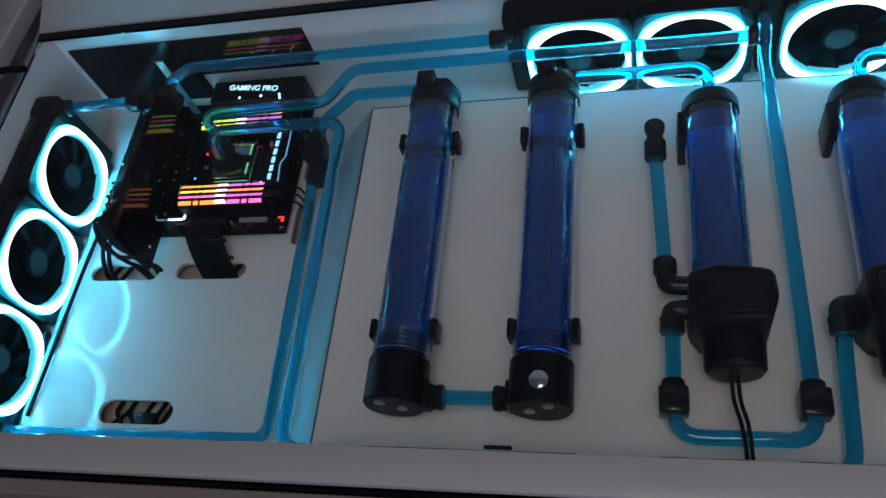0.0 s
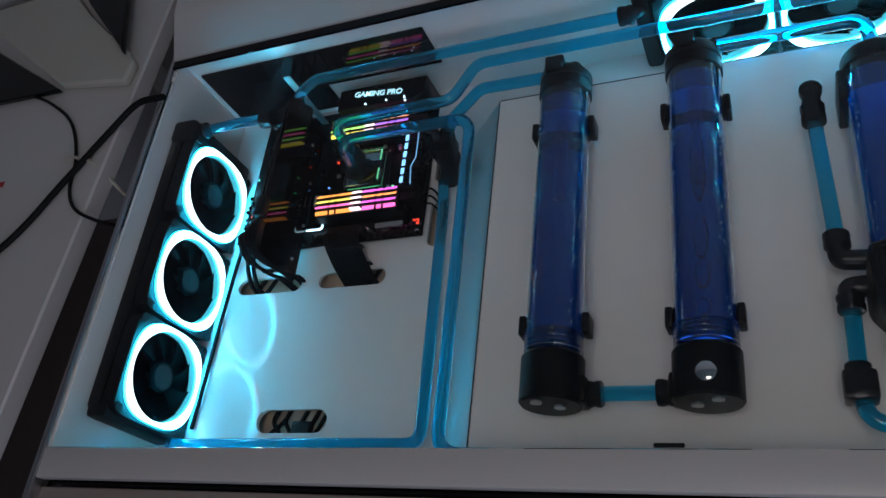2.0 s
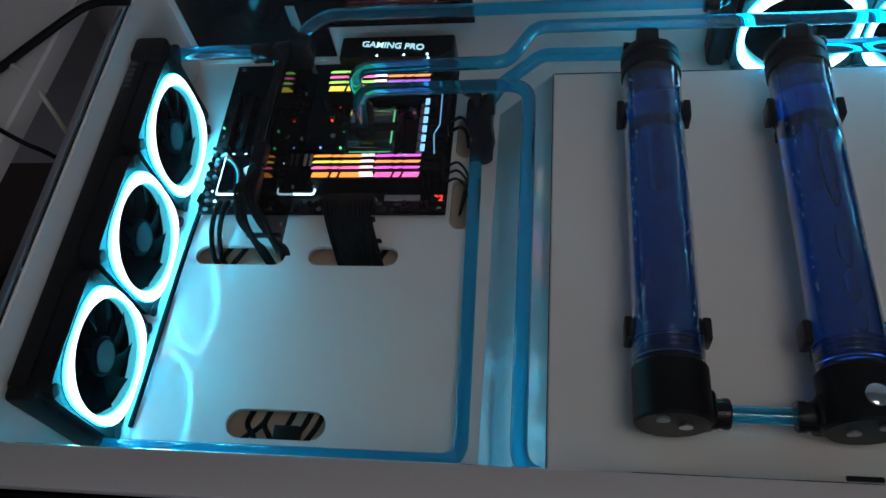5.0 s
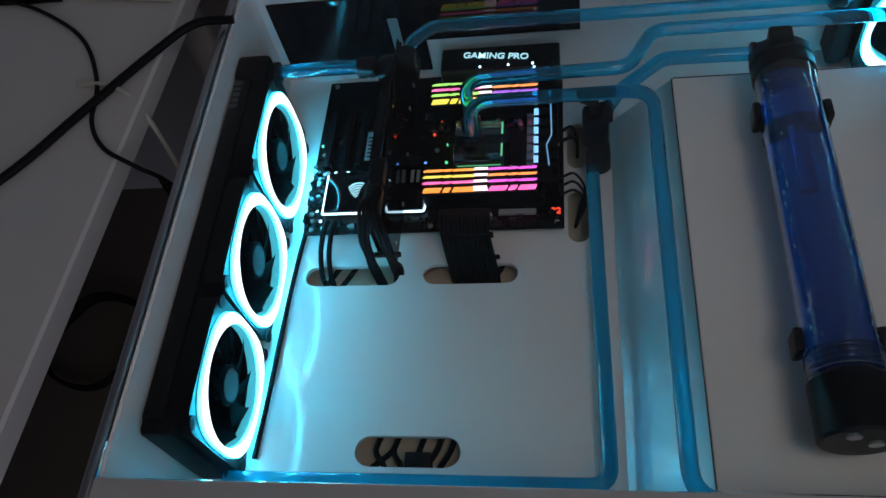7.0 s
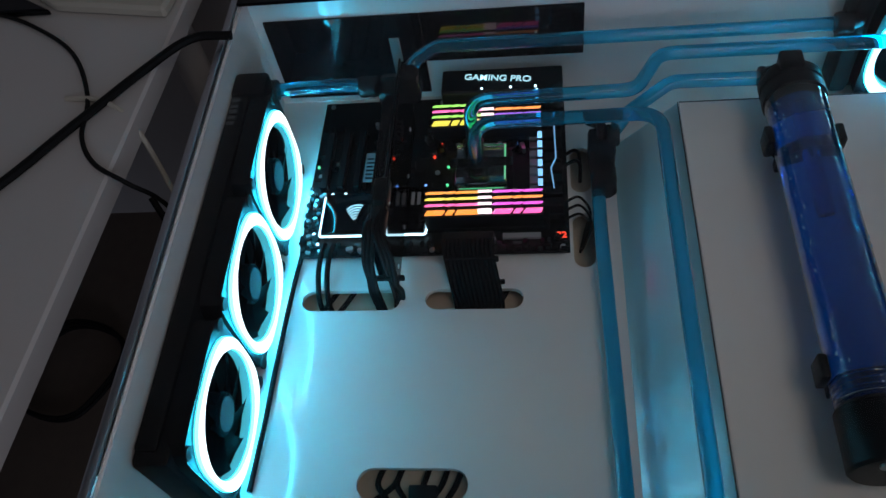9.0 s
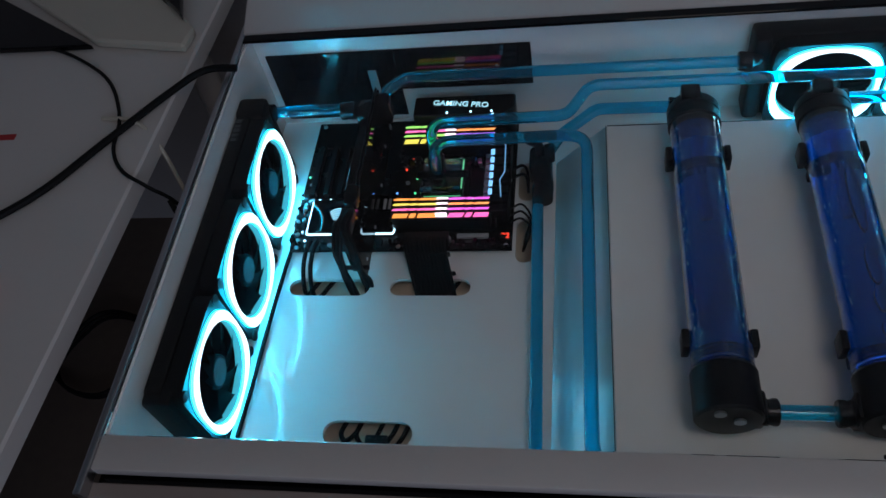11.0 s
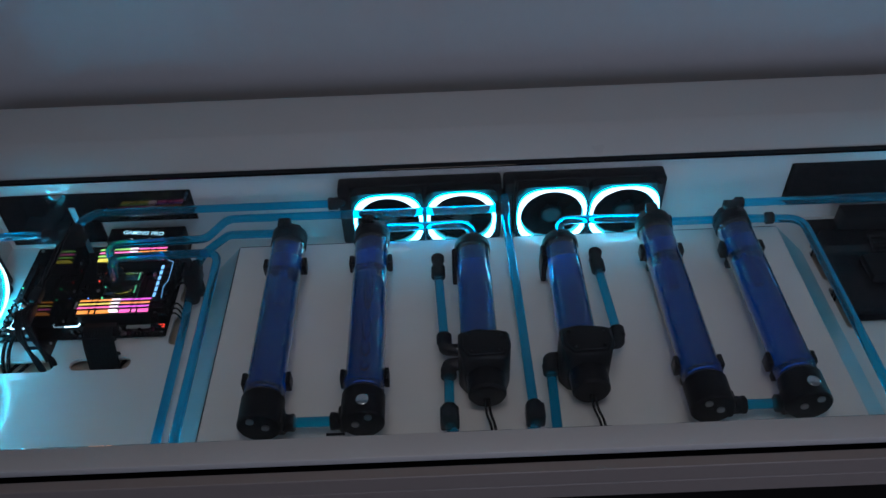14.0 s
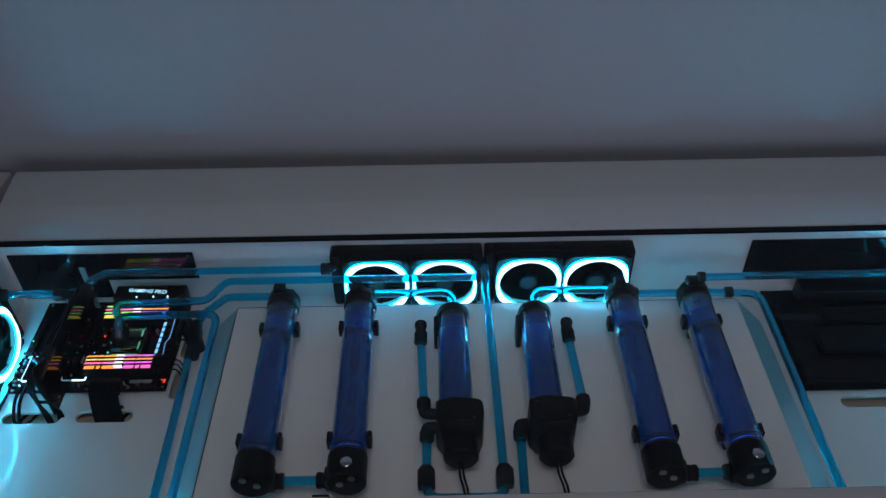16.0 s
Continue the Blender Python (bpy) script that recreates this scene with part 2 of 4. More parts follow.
# ---- desk case ----
XL, XR, YF, YB, ZT = -0.373, 1.634, 0.2575, 0.860, 0.178
desk = thing("computer_desk", "white lacquered desk with a glass topped computer bay", "desk")
slots = [slot_loop(-0.300, -0.188, 0.534, 0.560), slot_loop(-0.160, -0.052, 0.534, 0.560), slot_loop(-0.214, -0.105, 0.325, 0.357),
         slot_loop(0.004, 0.028, 0.585, 0.66), slot_loop(0.004, 0.028, 0.69, 0.76),
         slot_loop(1.225, 1.24, 0.56, 0.66), slot_loop(1.225, 1.24, 0.68, 0.76), slot_loop(1.30, 1.41, 0.534, 0.560), slot_loop(1.44, 1.55, 0.534, 0.560)]
part("bay_floor", holed_plate([(XL, YF), (XR, YF), (XR, YB), (XL, YB)], slots, -0.006, 0.0), WHITE, desk, "white board with rounded cable slots", smooth=False)
part("under_panel", box(XL, XR, YF, YB, -0.036, -0.024), WOOD, desk, "raw wooden panel under the cable slots")
for x0, x1, z0, z1 in ((XL, XR, 0.132, ZT - 0.0125), (XL, XR, -0.09, 0.088), (XL, -0.36, 0.0885, 0.1315), (-0.081, XR, 0.0885, 0.1315)):
    part("front_wall", box(x0, x1, 0.243, YF - 0.0005, z0, z1), DESK, desk)
for x0, x1, z0, z1 in ((-0.383, 1.658, 0.1315, 0.1655), (-0.383, -0.36, 0.098, 0.131), (-0.081, 1.658, 0.098, 0.131)):
    part("fascia", box(x0, x1, 0.1985, 0.214, z0, z1, 0.0012, 1), TAUPE, desk, "taupe front fascia")
# black sheet standing in for the shade below the fascia
part("underside_shade", box(-0.383, 1.658, 0.232, 0.2427, -0.20, 0.0795), PLASTIC, desk, "added black sheet for the dark shade under the fascia")
part("port_ledge", box(-0.36, -0.081, 0.2145, 0.2427, 0.0800, 0.0878), WHITE, desk, "lit ledge inside the front opening")
for k in range(4):
    part("port", box(-0.150 + 0.018 * k, -0.137 + 0.018 * k, 0.218, 0.231, 0.0880, 0.097, 0.002), STEEL if k % 2 else PLASTIC, desk)
part("port", box(-0.178, -0.168, 0.215, 0.242, 0.0880, 0.122, 0.002), PLASTIC, desk)
part("back_wall", box(XL, XR, YB, 0.885, -0.09, ZT - 0.012), WHITE, desk)
part("side_wall", box(-0.3765, XL, 0.243, 0.885, -0.09, ZT - 0.006), WHITE, desk)
part("side_wall", box(XR, 1.655, 0.243, 0.885, -0.09, ZT - 0.006), WHITE, desk)
part("front_rim", box(-0.3755, 1.652, 0.2215, 0.2570, ZT - 0.012, ZT + 0.002, 0.0015), DESK, desk, "cream white front rim")
# the gap's shade is made with a black strip inside it
part("gap_shade", box(-0.3755, 1.652, 0.2145, 0.2425, 0.1460, 0.1600, 0.001, 1), BLACKG, desk, "black strip for the shade in the gap below the rim")
part("rim_trim", box(-0.3845, -0.3758, 0.196, 0.878, ZT - 0.012, ZT + 0.004, 0.002), STEEL, desk, "thin metal edge")
part("rim_trim", box(1.6525, 1.663, 0.196, 0.878, ZT - 0.012, ZT + 0.004, 0.002), STEEL, desk, "thin metal edge")
part("back_strip", box(-0.3755, 1.652, 0.838, 0.853, ZT + 0.0015, ZT + 0.006, 0.001, 1), BLACKG, desk, "glossy black strip")
shelf = prism([(0.8535, 0.1795), (0.98, 0.1795), (1.040, 0.195), (1.040, 0.222), (1.028, 0.226), (0.925, 0.214), (0.8535, 0.186)], 0, 2.04, bevel=0.003)
bmesh.ops.transform(shelf, matrix=Matrix(((0, 0, 1, -0.378), (1, 0, 0, 0), (0, 1, 0, 0), (0, 0, 0, 1))), verts=shelf.verts)
part("back_shelf", shelf, DESK, desk, "sloping white rear shelf")
for x in (-0.37, 1.60):
    part("desk_leg", box(x, x + 0.03, 0.26, 0.84, RF, -0.092, 0.003), DESK, desk)

glass = solo("glass_top", box(-0.375, 1.651, 0.2575, 0.859, ZT - 0.004, ZT + 0.001), GLASSM, "clear glass pane over the computer bay", "glass pane", kind="structure", smooth=False)
glass.visible_shadow = False

# raised middle platform with sloping glossy sides
PX0, PX1, PYB, PZ = 0.125, 1.143, 0.757, 0.073
plat = thing("raised_platform", "raised white platform with sloping glossy side panels", "platform")
part("platform_top", box(PX0, PX1, YF + 0.001, PYB, PZ - 0.004, PZ, 0.0008, 1), WHITE, plat, "satin white top sheet")
part("back_panel", box(PX0, PX1, PYB - 0.006, PYB - 0.001, 0.001, PZ - 0.0045), WHITE, plat)
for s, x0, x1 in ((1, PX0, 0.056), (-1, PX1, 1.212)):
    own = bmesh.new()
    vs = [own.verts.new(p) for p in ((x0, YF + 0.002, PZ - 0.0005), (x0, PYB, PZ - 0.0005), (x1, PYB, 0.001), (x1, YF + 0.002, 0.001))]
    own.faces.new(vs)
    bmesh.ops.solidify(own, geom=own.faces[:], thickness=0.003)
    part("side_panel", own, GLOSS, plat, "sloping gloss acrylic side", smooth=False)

part("edge_joint", box(PX0 + 0.0012, PX1 - 0.0012, PYB + 0.0003, PYB + 0.0013, PZ - 0.004, PZ - 0.0002), PCBL, plat, "thin grey joint line")
part("edge_joint", box(PX0 - 0.0013, PX0 - 0.0003, YF + 0.003, PYB, PZ - 0.003, PZ + 0.0004), PCBL, plat, "thin grey joint line")
part("glass_stop", box(0.340, 0.366, 0.2578, 0.2618, ZT + 0.0013, ZT + 0.0035, 0.0008, 1), RUBBER, desk, "small black rubber stop")

mirror = thing("mirror_panel", "glossy black mirror panel on the back wall", "panel", group="black mirror panels")
part("sheet", box(-0.361, -0.170, YB - 0.004, YB - 0.0005, 0.012, 0.138, 0.0008, 1), BLACKG, mirror)
part("sheet", box(-0.1695, 0.024, YB - 0.004, YB - 0.0005, 0.064, 0.138, 0.0008, 1), BLACKG, mirror)
mirror = thing("mirror_panel", "glossy black mirror panel on the back wall", "panel", group="black mirror panels")
part("sheet", box(1.190, 1.595, YB - 0.004, YB - 0.0005, 0.037, 0.142, 0.0008, 1), BLACKG, mirror)


# ---- radiators and fans ----
def squircle(a, power, k, n):
    t = 2 * math.pi * k / n
    c, s = math.cos(t), math.sin(t)
    r = a / (abs(c) ** power + abs(s) ** power) ** (1 / power)
    return r * c, r * s


def fan_ring(z0, z1, inner, outer, power, n=64):
    bm = bmesh.new()
    rows = []
    for k in range(n):
        ox, oy = squircle(outer, power, k, n)
        t = 2 * math.pi * k / n
        ix, iy = inner * math.cos(t), inner * math.sin(t)
        rows.append([bm.verts.new(p) for p in ((ix, iy, z0), (ix, iy, z1), (ox, oy, z1), (ox, oy, z0))])
    for a, b in zip(rows, rows[1:] + rows[:1]):
        for j in range(4):
            bm.faces.new((a[j], b[j], b[(j + 1) % 4], a[(j + 1) % 4]))
    return bm


def make_fan(name, label, group):
    """A 140 mm fan that faces +z, its frame from z 0 to 0.026."""
    fan = thing(name, label, "fan", group=group)
    part("frame", fan_ring(0, 0.021, 0.0635, 0.0695, 9), BLACK, fan, "black square frame")
    part("light_ring", fan_ring(0.0225, 0.026, 0.0608, 0.0664, 2.85), GLOW, fan, "glowing cyan ring")
    part("light_core", fan_ring(0.02605, 0.0265, 0.0611, 0.0659, 2.87), CORE, fan, "white hot middle of the light ring")
    part("diffuser", fan_ring(0.0125, 0.0222, 0.0604, 0.0670, 2.9), HALO, fan, "dim cyan diffuser edge")
    hub = part("hub", lathe([(0, 0.004), (0.021, 0.004), (0.021, 0.019), (0.019, 0.021), (0, 0.021)]), BLADE, fan)
    part("hub_sticker", cyl(0.0165, 0.0211, 0.0216, n=28), HUB, hub, "grey round sticker")
    for j in range(9):
        bm = bmesh.new()
        rows = []
        for i in range(6):
            r = 0.020 + 0.0385 * i / 5
            mid, half = 0.30 * i / 5, 0.39
            rows.append([bm.verts.new((r * math.cos(mid + half * u), r * math.sin(mid + half * u), 0.012 + 0.006 * u)) for u in (-1, -0.3, 0.4, 1)])
        for a, b in zip(rows, rows[1:]):
            for k in range(3):
                bm.faces.new((a[k], a[k + 1], b[k + 1], b[k]))
        bmesh.ops.solidify(bm, geom=bm.faces[:], thickness=0.0012)
        ob = part("blade", bm, BLADE, fan)
        ob.rotation_euler = (0, 0, 2 * math.pi * j / 9)
    for sx in (-1, 1):
        for sy in (-1, 1):
            part("corner_pad", cyl(0.0065, 0.021, 0.0235, at=(sx * 0.0612, sy * 0.0612, 0), n=16), RUBBER, fan)
    return fan


def radiator(label, x0, x1, y0, y1, z0, z1, along):
    rad = thing("radiator", label, "radiator", group="radiators")
    part("body", box(x0, x1, y0, y1, z0, z1, 0.004), BLACK, rad)
    if along == "y":
        e = 1 if x0 < 0.6 else -1
        for a, b, y2, y3, top in ((-0.001, 0.012, y0 - 0.012, y0 + 0.02, z1 - 0.003), (-0.001, 0.018, y1 - 0.03, y1 + 0.006, z1 + 0.004)):
            part("tank", box(x0 + a if e > 0 else x0 - b, x1 + b if e > 0 else x1 - a, y2, y3, z0 + 0.004, top, 0.006), BLACK, rad)
    else:
        part("tank", box(x0 - 0.004, x0 + 0.018, y0 - 0.012, y1, z0 + 0.002, z1 + 0.001, 0.006), BLACK, rad)
        part("tank", box(x1 - 0.018, x1 + 0.004, y0 - 0.012, y1, z0 + 0.002, z1 + 0.001, 0.006), BLACK, rad)
    return rad


rad_l = radiator("long black radiator with three glowing fans against the side wall", -0.3715, -0.350, 0.318, 0.757, 0.001, 0.144, "y")
for k, w in enumerate((0.007, 0.005, 0.007, 0.006, 0.006)):
    part("printed_mark", box(-0.3685, -0.3595, 0.7185 - 0.0085 * k, 0.7185 - 0.0085 * k + w * 0.8, 0.1442, 0.1446), PCBL, rad_l)
radiator("long black radiator with three glowing fans beside the second computer", 1.608, 1.630, 0.318, 0.757, 0.001, 0.150, "y")
radiator("black radiator with two glowing fans on the back wall", 0.316, 0.622, 0.832, 0.8595, 0.010, 0.150, "x")
radiator("black radiator with two glowing fans on the back wall", 0.634, 0.936, 0.832, 0.8595, 0.010, 0.150, "x")

first = None
for k in range(3):
    m = Matrix.Translation((-0.3485, 0.526 + 0.1445 * (k - 1), 0.0725)) @ Matrix.Rotation(radians(90), 4, "Y")
    if first is None:
        first = make_fan("case_fan", "black case fan with a glowing cyan light ring", "radiator fans")
        first.matrix_basis = m
    else:
        copy_thing(first, m)
for k in range(3):
    copy_thing(first, Matrix.Translation((1.6065, 0.526 + 0.1445 * (k - 1), 0.0725)) @ Matrix.Rotation(radians(-90), 4, "Y"))
for x in (0.406, 0.547, 0.722, 0.862):
    copy_thing(first, Matrix.Translation((x, 0.8305, 0.0785)) @ Matrix.Rotation(radians(90), 4, "X"))

# ---- reservoirs ----
RZ = 0.120


def clamp(res, x, y, r):
    """A saddle that passes under the cylinder, with a lug on each side."""
    own = bmesh.new()
    rows = []
    for k in range(21):
        a = math.pi + math.pi * k / 20
        rows.append([own.verts.new((q * math.cos(a), yy, q * math.sin(a))) for q, yy in ((r + 0.0005, y - 0.007), (r + 0.0035, y - 0.007), (r + 0.0035, y + 0.007), (r + 0.0005, y + 0.007))])
    for p, q in zip(rows, rows[1:]):
        for j in range(4):
            own.faces.new((p[j], q[j], q[(j + 1) % 4], p[(j + 1) % 4]))
    own.faces.new(rows[0])
    own.faces.new(rows[-1][::-1])
    for s in (-1, 1):
        box(s * (r + 0.0035) - 0.0040, s * (r + 0.0035) + 0.0040, y - 0.011, y + 0.011, -0.016, 0.008, 0.002, bm=own)
        box(s * 0.014 - 0.006, s * 0.014 + 0.006, y - 0.006, y + 0.006, -0.0465, -0.0265, 0.001, bm=own)
    return part("clamp", own, PLASTIC, res, "black plastic holder")


def screw(parent, x, y, z, r=0.007, axis="z"):
    bm = lathe([(0, -0.002), (r, -0.002), (r, 0.0), (r * 0.9, 0.0008), (r * 0.62, 0.0008), (r * 0.58, -0.0016), (0, -0.0016)], axis, (x, y, z), 20)
    return part("plug", bm, STEEL, parent, "silver port plug with a hex hole")


def reservoir(x, label, mirrored, level):
    res = thing("reservoir", label, "reservoir", at=(x, 0, RZ), group="long cylinder reservoirs")
    part("coolant", cyl(0.0288, 0.372, level, "y", n=48), DEEP, res, "deep blue coolant")
    part("cylinder", lathe([(0.0291, 0.364), (0.0300, 0.364), (0.0300, 0.716), (0.0291, 0.716), (0.0291, 0.364)], "y", n=48), CLEAR, res, "clear acrylic cylinder")
    part("inner_tube", tube([(0, 0.71, 0.004), (0, 0.55, 0.004)], 0.0055, 0, 14), FLUID, res)
    part("end_cap", lathe([(0, 0.700), (0.0285, 0.700), (0.0318, 0.703), (0.0318, 0.716), (0.0305, 0.717), (0.0305, 0.719), (0.0318, 0.720), (0.0318, 0.731), (0.029, 0.735), (0, 0.735)], "y", n=44), ACETAL, res, "black screw cap")
    part("cap_fitting", box(-0.017, 0.006, 0.722, 0.741, 0.022, 0.0385, 0.003), NICKEL, res, "black port block on the cap")
    for s in (-1, 1):
        part("cap_port", cyl(0.009, 0.735, 0.743, "y", (s * 0.012, 0, 0.010), 20), NICKEL, res)
    bm = lathe([(0, 0.315), (0.0305, 0.315), (0.0328, 0.3175), (0.0328, 0.364), (0.030, 0.3675), (0, 0.3675)], "y", n=44)
    base = part("base", bm, ACETAL, res, "black acetal base")
    for k in range(5):
        part("thread_ring", lathe([(0.0301, 0.370 + 0.0052 * k), (0.0308, 0.371 + 0.0052 * k), (0.0301, 0.372 + 0.0052 * k)], "y", n=40), CLEAR, base)
    s = -1 if mirrored else 1
    part("base_lug", box(min(s * 0.018, s * 0.036), max(s * 0.018, s * 0.036), 0.318, 0.346, -0.026, 0.008, 0.004), ACETAL, res)
    clamp(res, 0, 0.655, 0.0302)
    clamp(res, 0, 0.402, 0.0302)
    screw(base, -0.010 * s, 0.3145, 0.018, 0.0058, "y")
    screw(base, 0.010 * s, 0.3145, 0.002, 0.0058, "y")
    return res


r1 = reservoir(0.230, "long blue coolant reservoir with black caps lying on the platform", False, 0.692)
r2 = reservoir(0.381, "blue reservoir with air bubbles and a silver plug on its base", True, 0.694)
r3 = reservoir(0.894, "long blue reservoir with black base lying on the platform", False, 0.692)
r4 = reservoir(1.036, "long blue reservoir beside the sloping platform edge", True, 0.692)
for res in (r2, r4):
    bm = lathe([(0, 0), (0.0095, 0), (0.0095, 0.002), (0.008, 0.003), (0, 0.003)], "z", (0.002, 0.335, 0.0322), 28)
    part("round_badge", bm, CHROME, res, "polished round plug")
# glowing discs added behind the coolant only to make its blue brighter
COOLANT_GLOW = material("blue_coolant_glow", (0.2, 0.4, 1.0), 0.4, emit=(0.02, 0.16, 1.0), strength=1.6)
for res in (r2, r3, r4):
    part("coolant_glow_disc", cyl(0.015, 0.3685, 0.3710, "y", n=28), COOLANT_GLOW, res, "added blue glowing disc that brightens the coolant")
for y, l in ((0.478, 0.026), (0.436, 0.016), (0.402, 0.010), (0.565, 0.048)):
    bm = bmesh.new()
    bmesh.ops.create_uvsphere(bm, u_segments=16, v_segments=10, radius=1)
    bmesh.ops.scale(bm, vec=(0.007, l, 0.003), verts=bm.verts)
    bmesh.ops.translate(bm, vec=(0.002, y, 0.0248), verts=bm.verts)
    part("bubble", bm, CLEAR, r2, "air bubble")


def beads(parent, y0, y1, count, seed):
    """Tiny beads that cling along both flanks of a cylinder."""
    rng = random.Random(seed)
    bm = bmesh.new()
    for _ in range(count):
        a = radians(rng.choice((rng.gauss(36, 6), rng.gauss(144, 6))))
        r = rng.uniform(0.0004, 0.0010)
        m = Matrix.Translation((0.0300 * math.cos(a), rng.uniform(y0, y1), 0.0300 * math.sin(a))) @ Matrix.Diagonal((r, r * rng.uniform(1, 3.5), r, 1))
        bmesh.ops.create_icosphere(bm, subdivisions=1, radius=1, matrix=m)
    ob = part("beads", bm, DROP, parent, "fine beads of moisture")
    ob["kind"] = "stuff"


for k, res in enumerate((r1, r2, r3, r4)):
    beads(res, 0.395, 0.69, 70, k + 3)


def pump_reservoir(x, s, label):
    """s: the side of the holder, -1 for the low x side."""
    p = thing("pump", label, "pump", at=(x, 0, 0.120), group="pump reservoirs")
    part("coolant", cyl(0.0288, 0.45, 0.660, "y", n=48), DEEP, p, "blue coolant")
    part("cylinder", lathe([(0.0291, 0.447), (0.0300, 0.447), (0.0300, 0.672), (0.0291, 0.672), (0.0291, 0.447)], "y", n=48), CLEAR, p)
    part("end_cap", lathe([(0, 0.668), (0.0285, 0.668), (0.0318, 0.671), (0.0318, 0.684), (0.0295, 0.689), (0.024, 0.692), (0, 0.692)], "y", n=44), ACETAL, p)
    part("holder", box(-0.037 if s < 0 else 0.027, -0.027 if s < 0 else 0.037, 0.634, 0.672, -0.0465, 0.010, 0.003), PLASTIC, p)
    head = part("pump_head", prism([(-0.035, 0.447), (-0.006, 0.451), (0.028, 0.451), (0.044, 0.446), (0.046, 0.418), (0.037, 0.394), (-0.022, 0.392), (-0.035, 0.410)], -0.0465, 0.044, bevel=0.004), ACETAL, p, "black pump top")
    part("top_plate", prism([(-0.028, 0.441), (0.037, 0.441), (0.039, 0.418), (0.032, 0.401), (-0.018, 0.399), (-0.028, 0.412)], 0.0442, 0.0470, bevel=0.001), PLASTIC, head)
    for sx, sy in ((-0.022, 0.435), (0.031, 0.435), (0.028, 0.406), (-0.015, 0.405)):
        part("screw", cyl(0.0028, 0.0471, 0.0483, at=(sx, sy, 0), n=12), NICKEL, head)
    motor = part("motor", lathe([(0, 0.358), (0.0255, 0.358), (0.029, 0.362), (0.030, 0.393), (0, 0.393)], "y", (0.006, 0, -0.004), 36), PLASTIC, p, "round pump motor")
    part("motor_label", cyl(0.022, 0.3573, 0.358, "y", (0.006, 0, -0.004), 32), SLOT, motor, "worn motor label")
    return p


p1 = pump_reservoir(0.561, -1, "black pump with a short blue reservoir on the platform")
p2 = pump_reservoir(0.718, -1, "black pump with a short blue reservoir beside the long pipe")
for k, p in enumerate((p1, p2)):
    beads(p, 0.46, 0.65, 45, k + 20)

# ---- coolant pipes and fittings ----
TR = 0.0078


def pipe(label, points, bend=0.022):
    p = thing("coolant_pipe", label, "pipe", group="rigid coolant pipes")
    part("tube", tube(points, TR, bend, 18), FLUID, p, "clear rigid tube with blue coolant")
    return p


def collar(parent, at, axis, length=0.018, r=0.0125):
    """A ribbed compression collar."""
    prof = [(0, -length / 2), (r * 0.92, -length / 2), (r, -length / 2 + 0.0015), (r, -length * 0.1), (r * 0.93, -length * 0.05), (r * 0.93, length * 0.12), (r, length * 0.17),
            (r, length / 2 - 0.0015), (r * 0.9, length / 2), (0, length / 2)]
    return part("collar", lathe(prof, axis, at, 28), NICKEL, parent, "black nickel fitting")


def fitting(label, at, group="tube fittings"):
    return thing("tube_fitting", label, "fitting", at=at, group=group)


pipe("blue pipe running under the glass from graphics card to radiator", [(-0.178, 0.776, 0.09), (-0.178, 0.790, 0.121), (-0.150, 0.818, 0.121), (0.299, 0.818, 0.121)], 0.026)
f = fitting("black fitting at the radiator end", (0.303, 0.818, 0.121))
collar(f, (0, 0, 0), "x")
part("elbow", tube([(0.004, 0, 0), (0.016, 0.004, 0), (0.017, 0.020, 0)], 0.009, 0.006), NICKEL, f)
pipe("blue pipe bent from processor block past the radiator fans", [(-0.108, 0.727, 0.036), (-0.108, 0.731, 0.117), (0.074, 0.736, 0.117), (0.104, 0.792, 0.115), (0.612, 0.792, 0.115)], 0.026)
f = fitting("black fitting between the two radiators", (0.620, 0.792, 0.115))
collar(f, (0, 0, 0), "x")
part("elbow", tube([(0.006, 0, 0), (0.009, 0.004, 0), (0.009, 0.05, 0)], 0.008, 0.006), NICKEL, f)
pipe("blue pipe from processor block turning forward beside the platform", [(-0.104, 0.698, 0.036), (-0.104, 0.712, 0.101), (0.099, 0.712, 0.105), (0.101, 0.272, 0.100), (0.668, 0.271, 0.082), (0.669, 0.405, 0.105)], 0.028)
f = fitting("black angled fitting on the pump outlet", (0.669, 0.414, 0.105))
collar(f, (0, 0, 0), "y")
part("elbow", tube([(0, 0.008, 0), (0, 0.020, 0), (0.024, 0.022, 0)], 0.0105, 0.008), NICKEL, f)
pipe("blue pipe lying along the bay floor to the side radiator", [(0.033, 0.690, 0.030), (0.034, 0.62, 0.020), (0.040, 0.306, 0.017), (-0.322, 0.306, 0.015), (-0.340, 0.306, 0.017)], 0.02)
pipe("blue pipe sloping from the reservoir cap down to the valve", [(0.205, 0.746, 0.115), (0.112, 0.750, 0.112), (0.066, 0.730, 0.088), (0.046, 0.714, 0.066)], 0.03)
pipe("short blue pipe joining two reservoir bases", [(0.264, 0.331, 0.108), (0.347, 0.331, 0.108)], 0)
pipe("short blue pipe joining two reservoir bases", [(0.933, 0.331, 0.108), (1.007, 0.331, 0.108)], 0)
pipe("blue pipe arching from reservoir cap to pump reservoir", [(0.402, 0.735, 0.128), (0.561, 0.735, 0.130), (0.561, 0.686, 0.127)], 0.024)
pipe("blue pipe arching from pump reservoir to reservoir cap", [(0.721, 0.686, 0.127), (0.721, 0.735, 0.130), (0.878, 0.735, 0.128)], 0.024)
pipe("straight blue pipe down to the upper pump port", [(0.499, 0.630, 0.108), (0.505, 0.487, 0.108)], 0)
pipe("straight blue pipe down to the side pump port", [(0.779, 0.630, 0.108), (0.785, 0.487, 0.108)], 0)
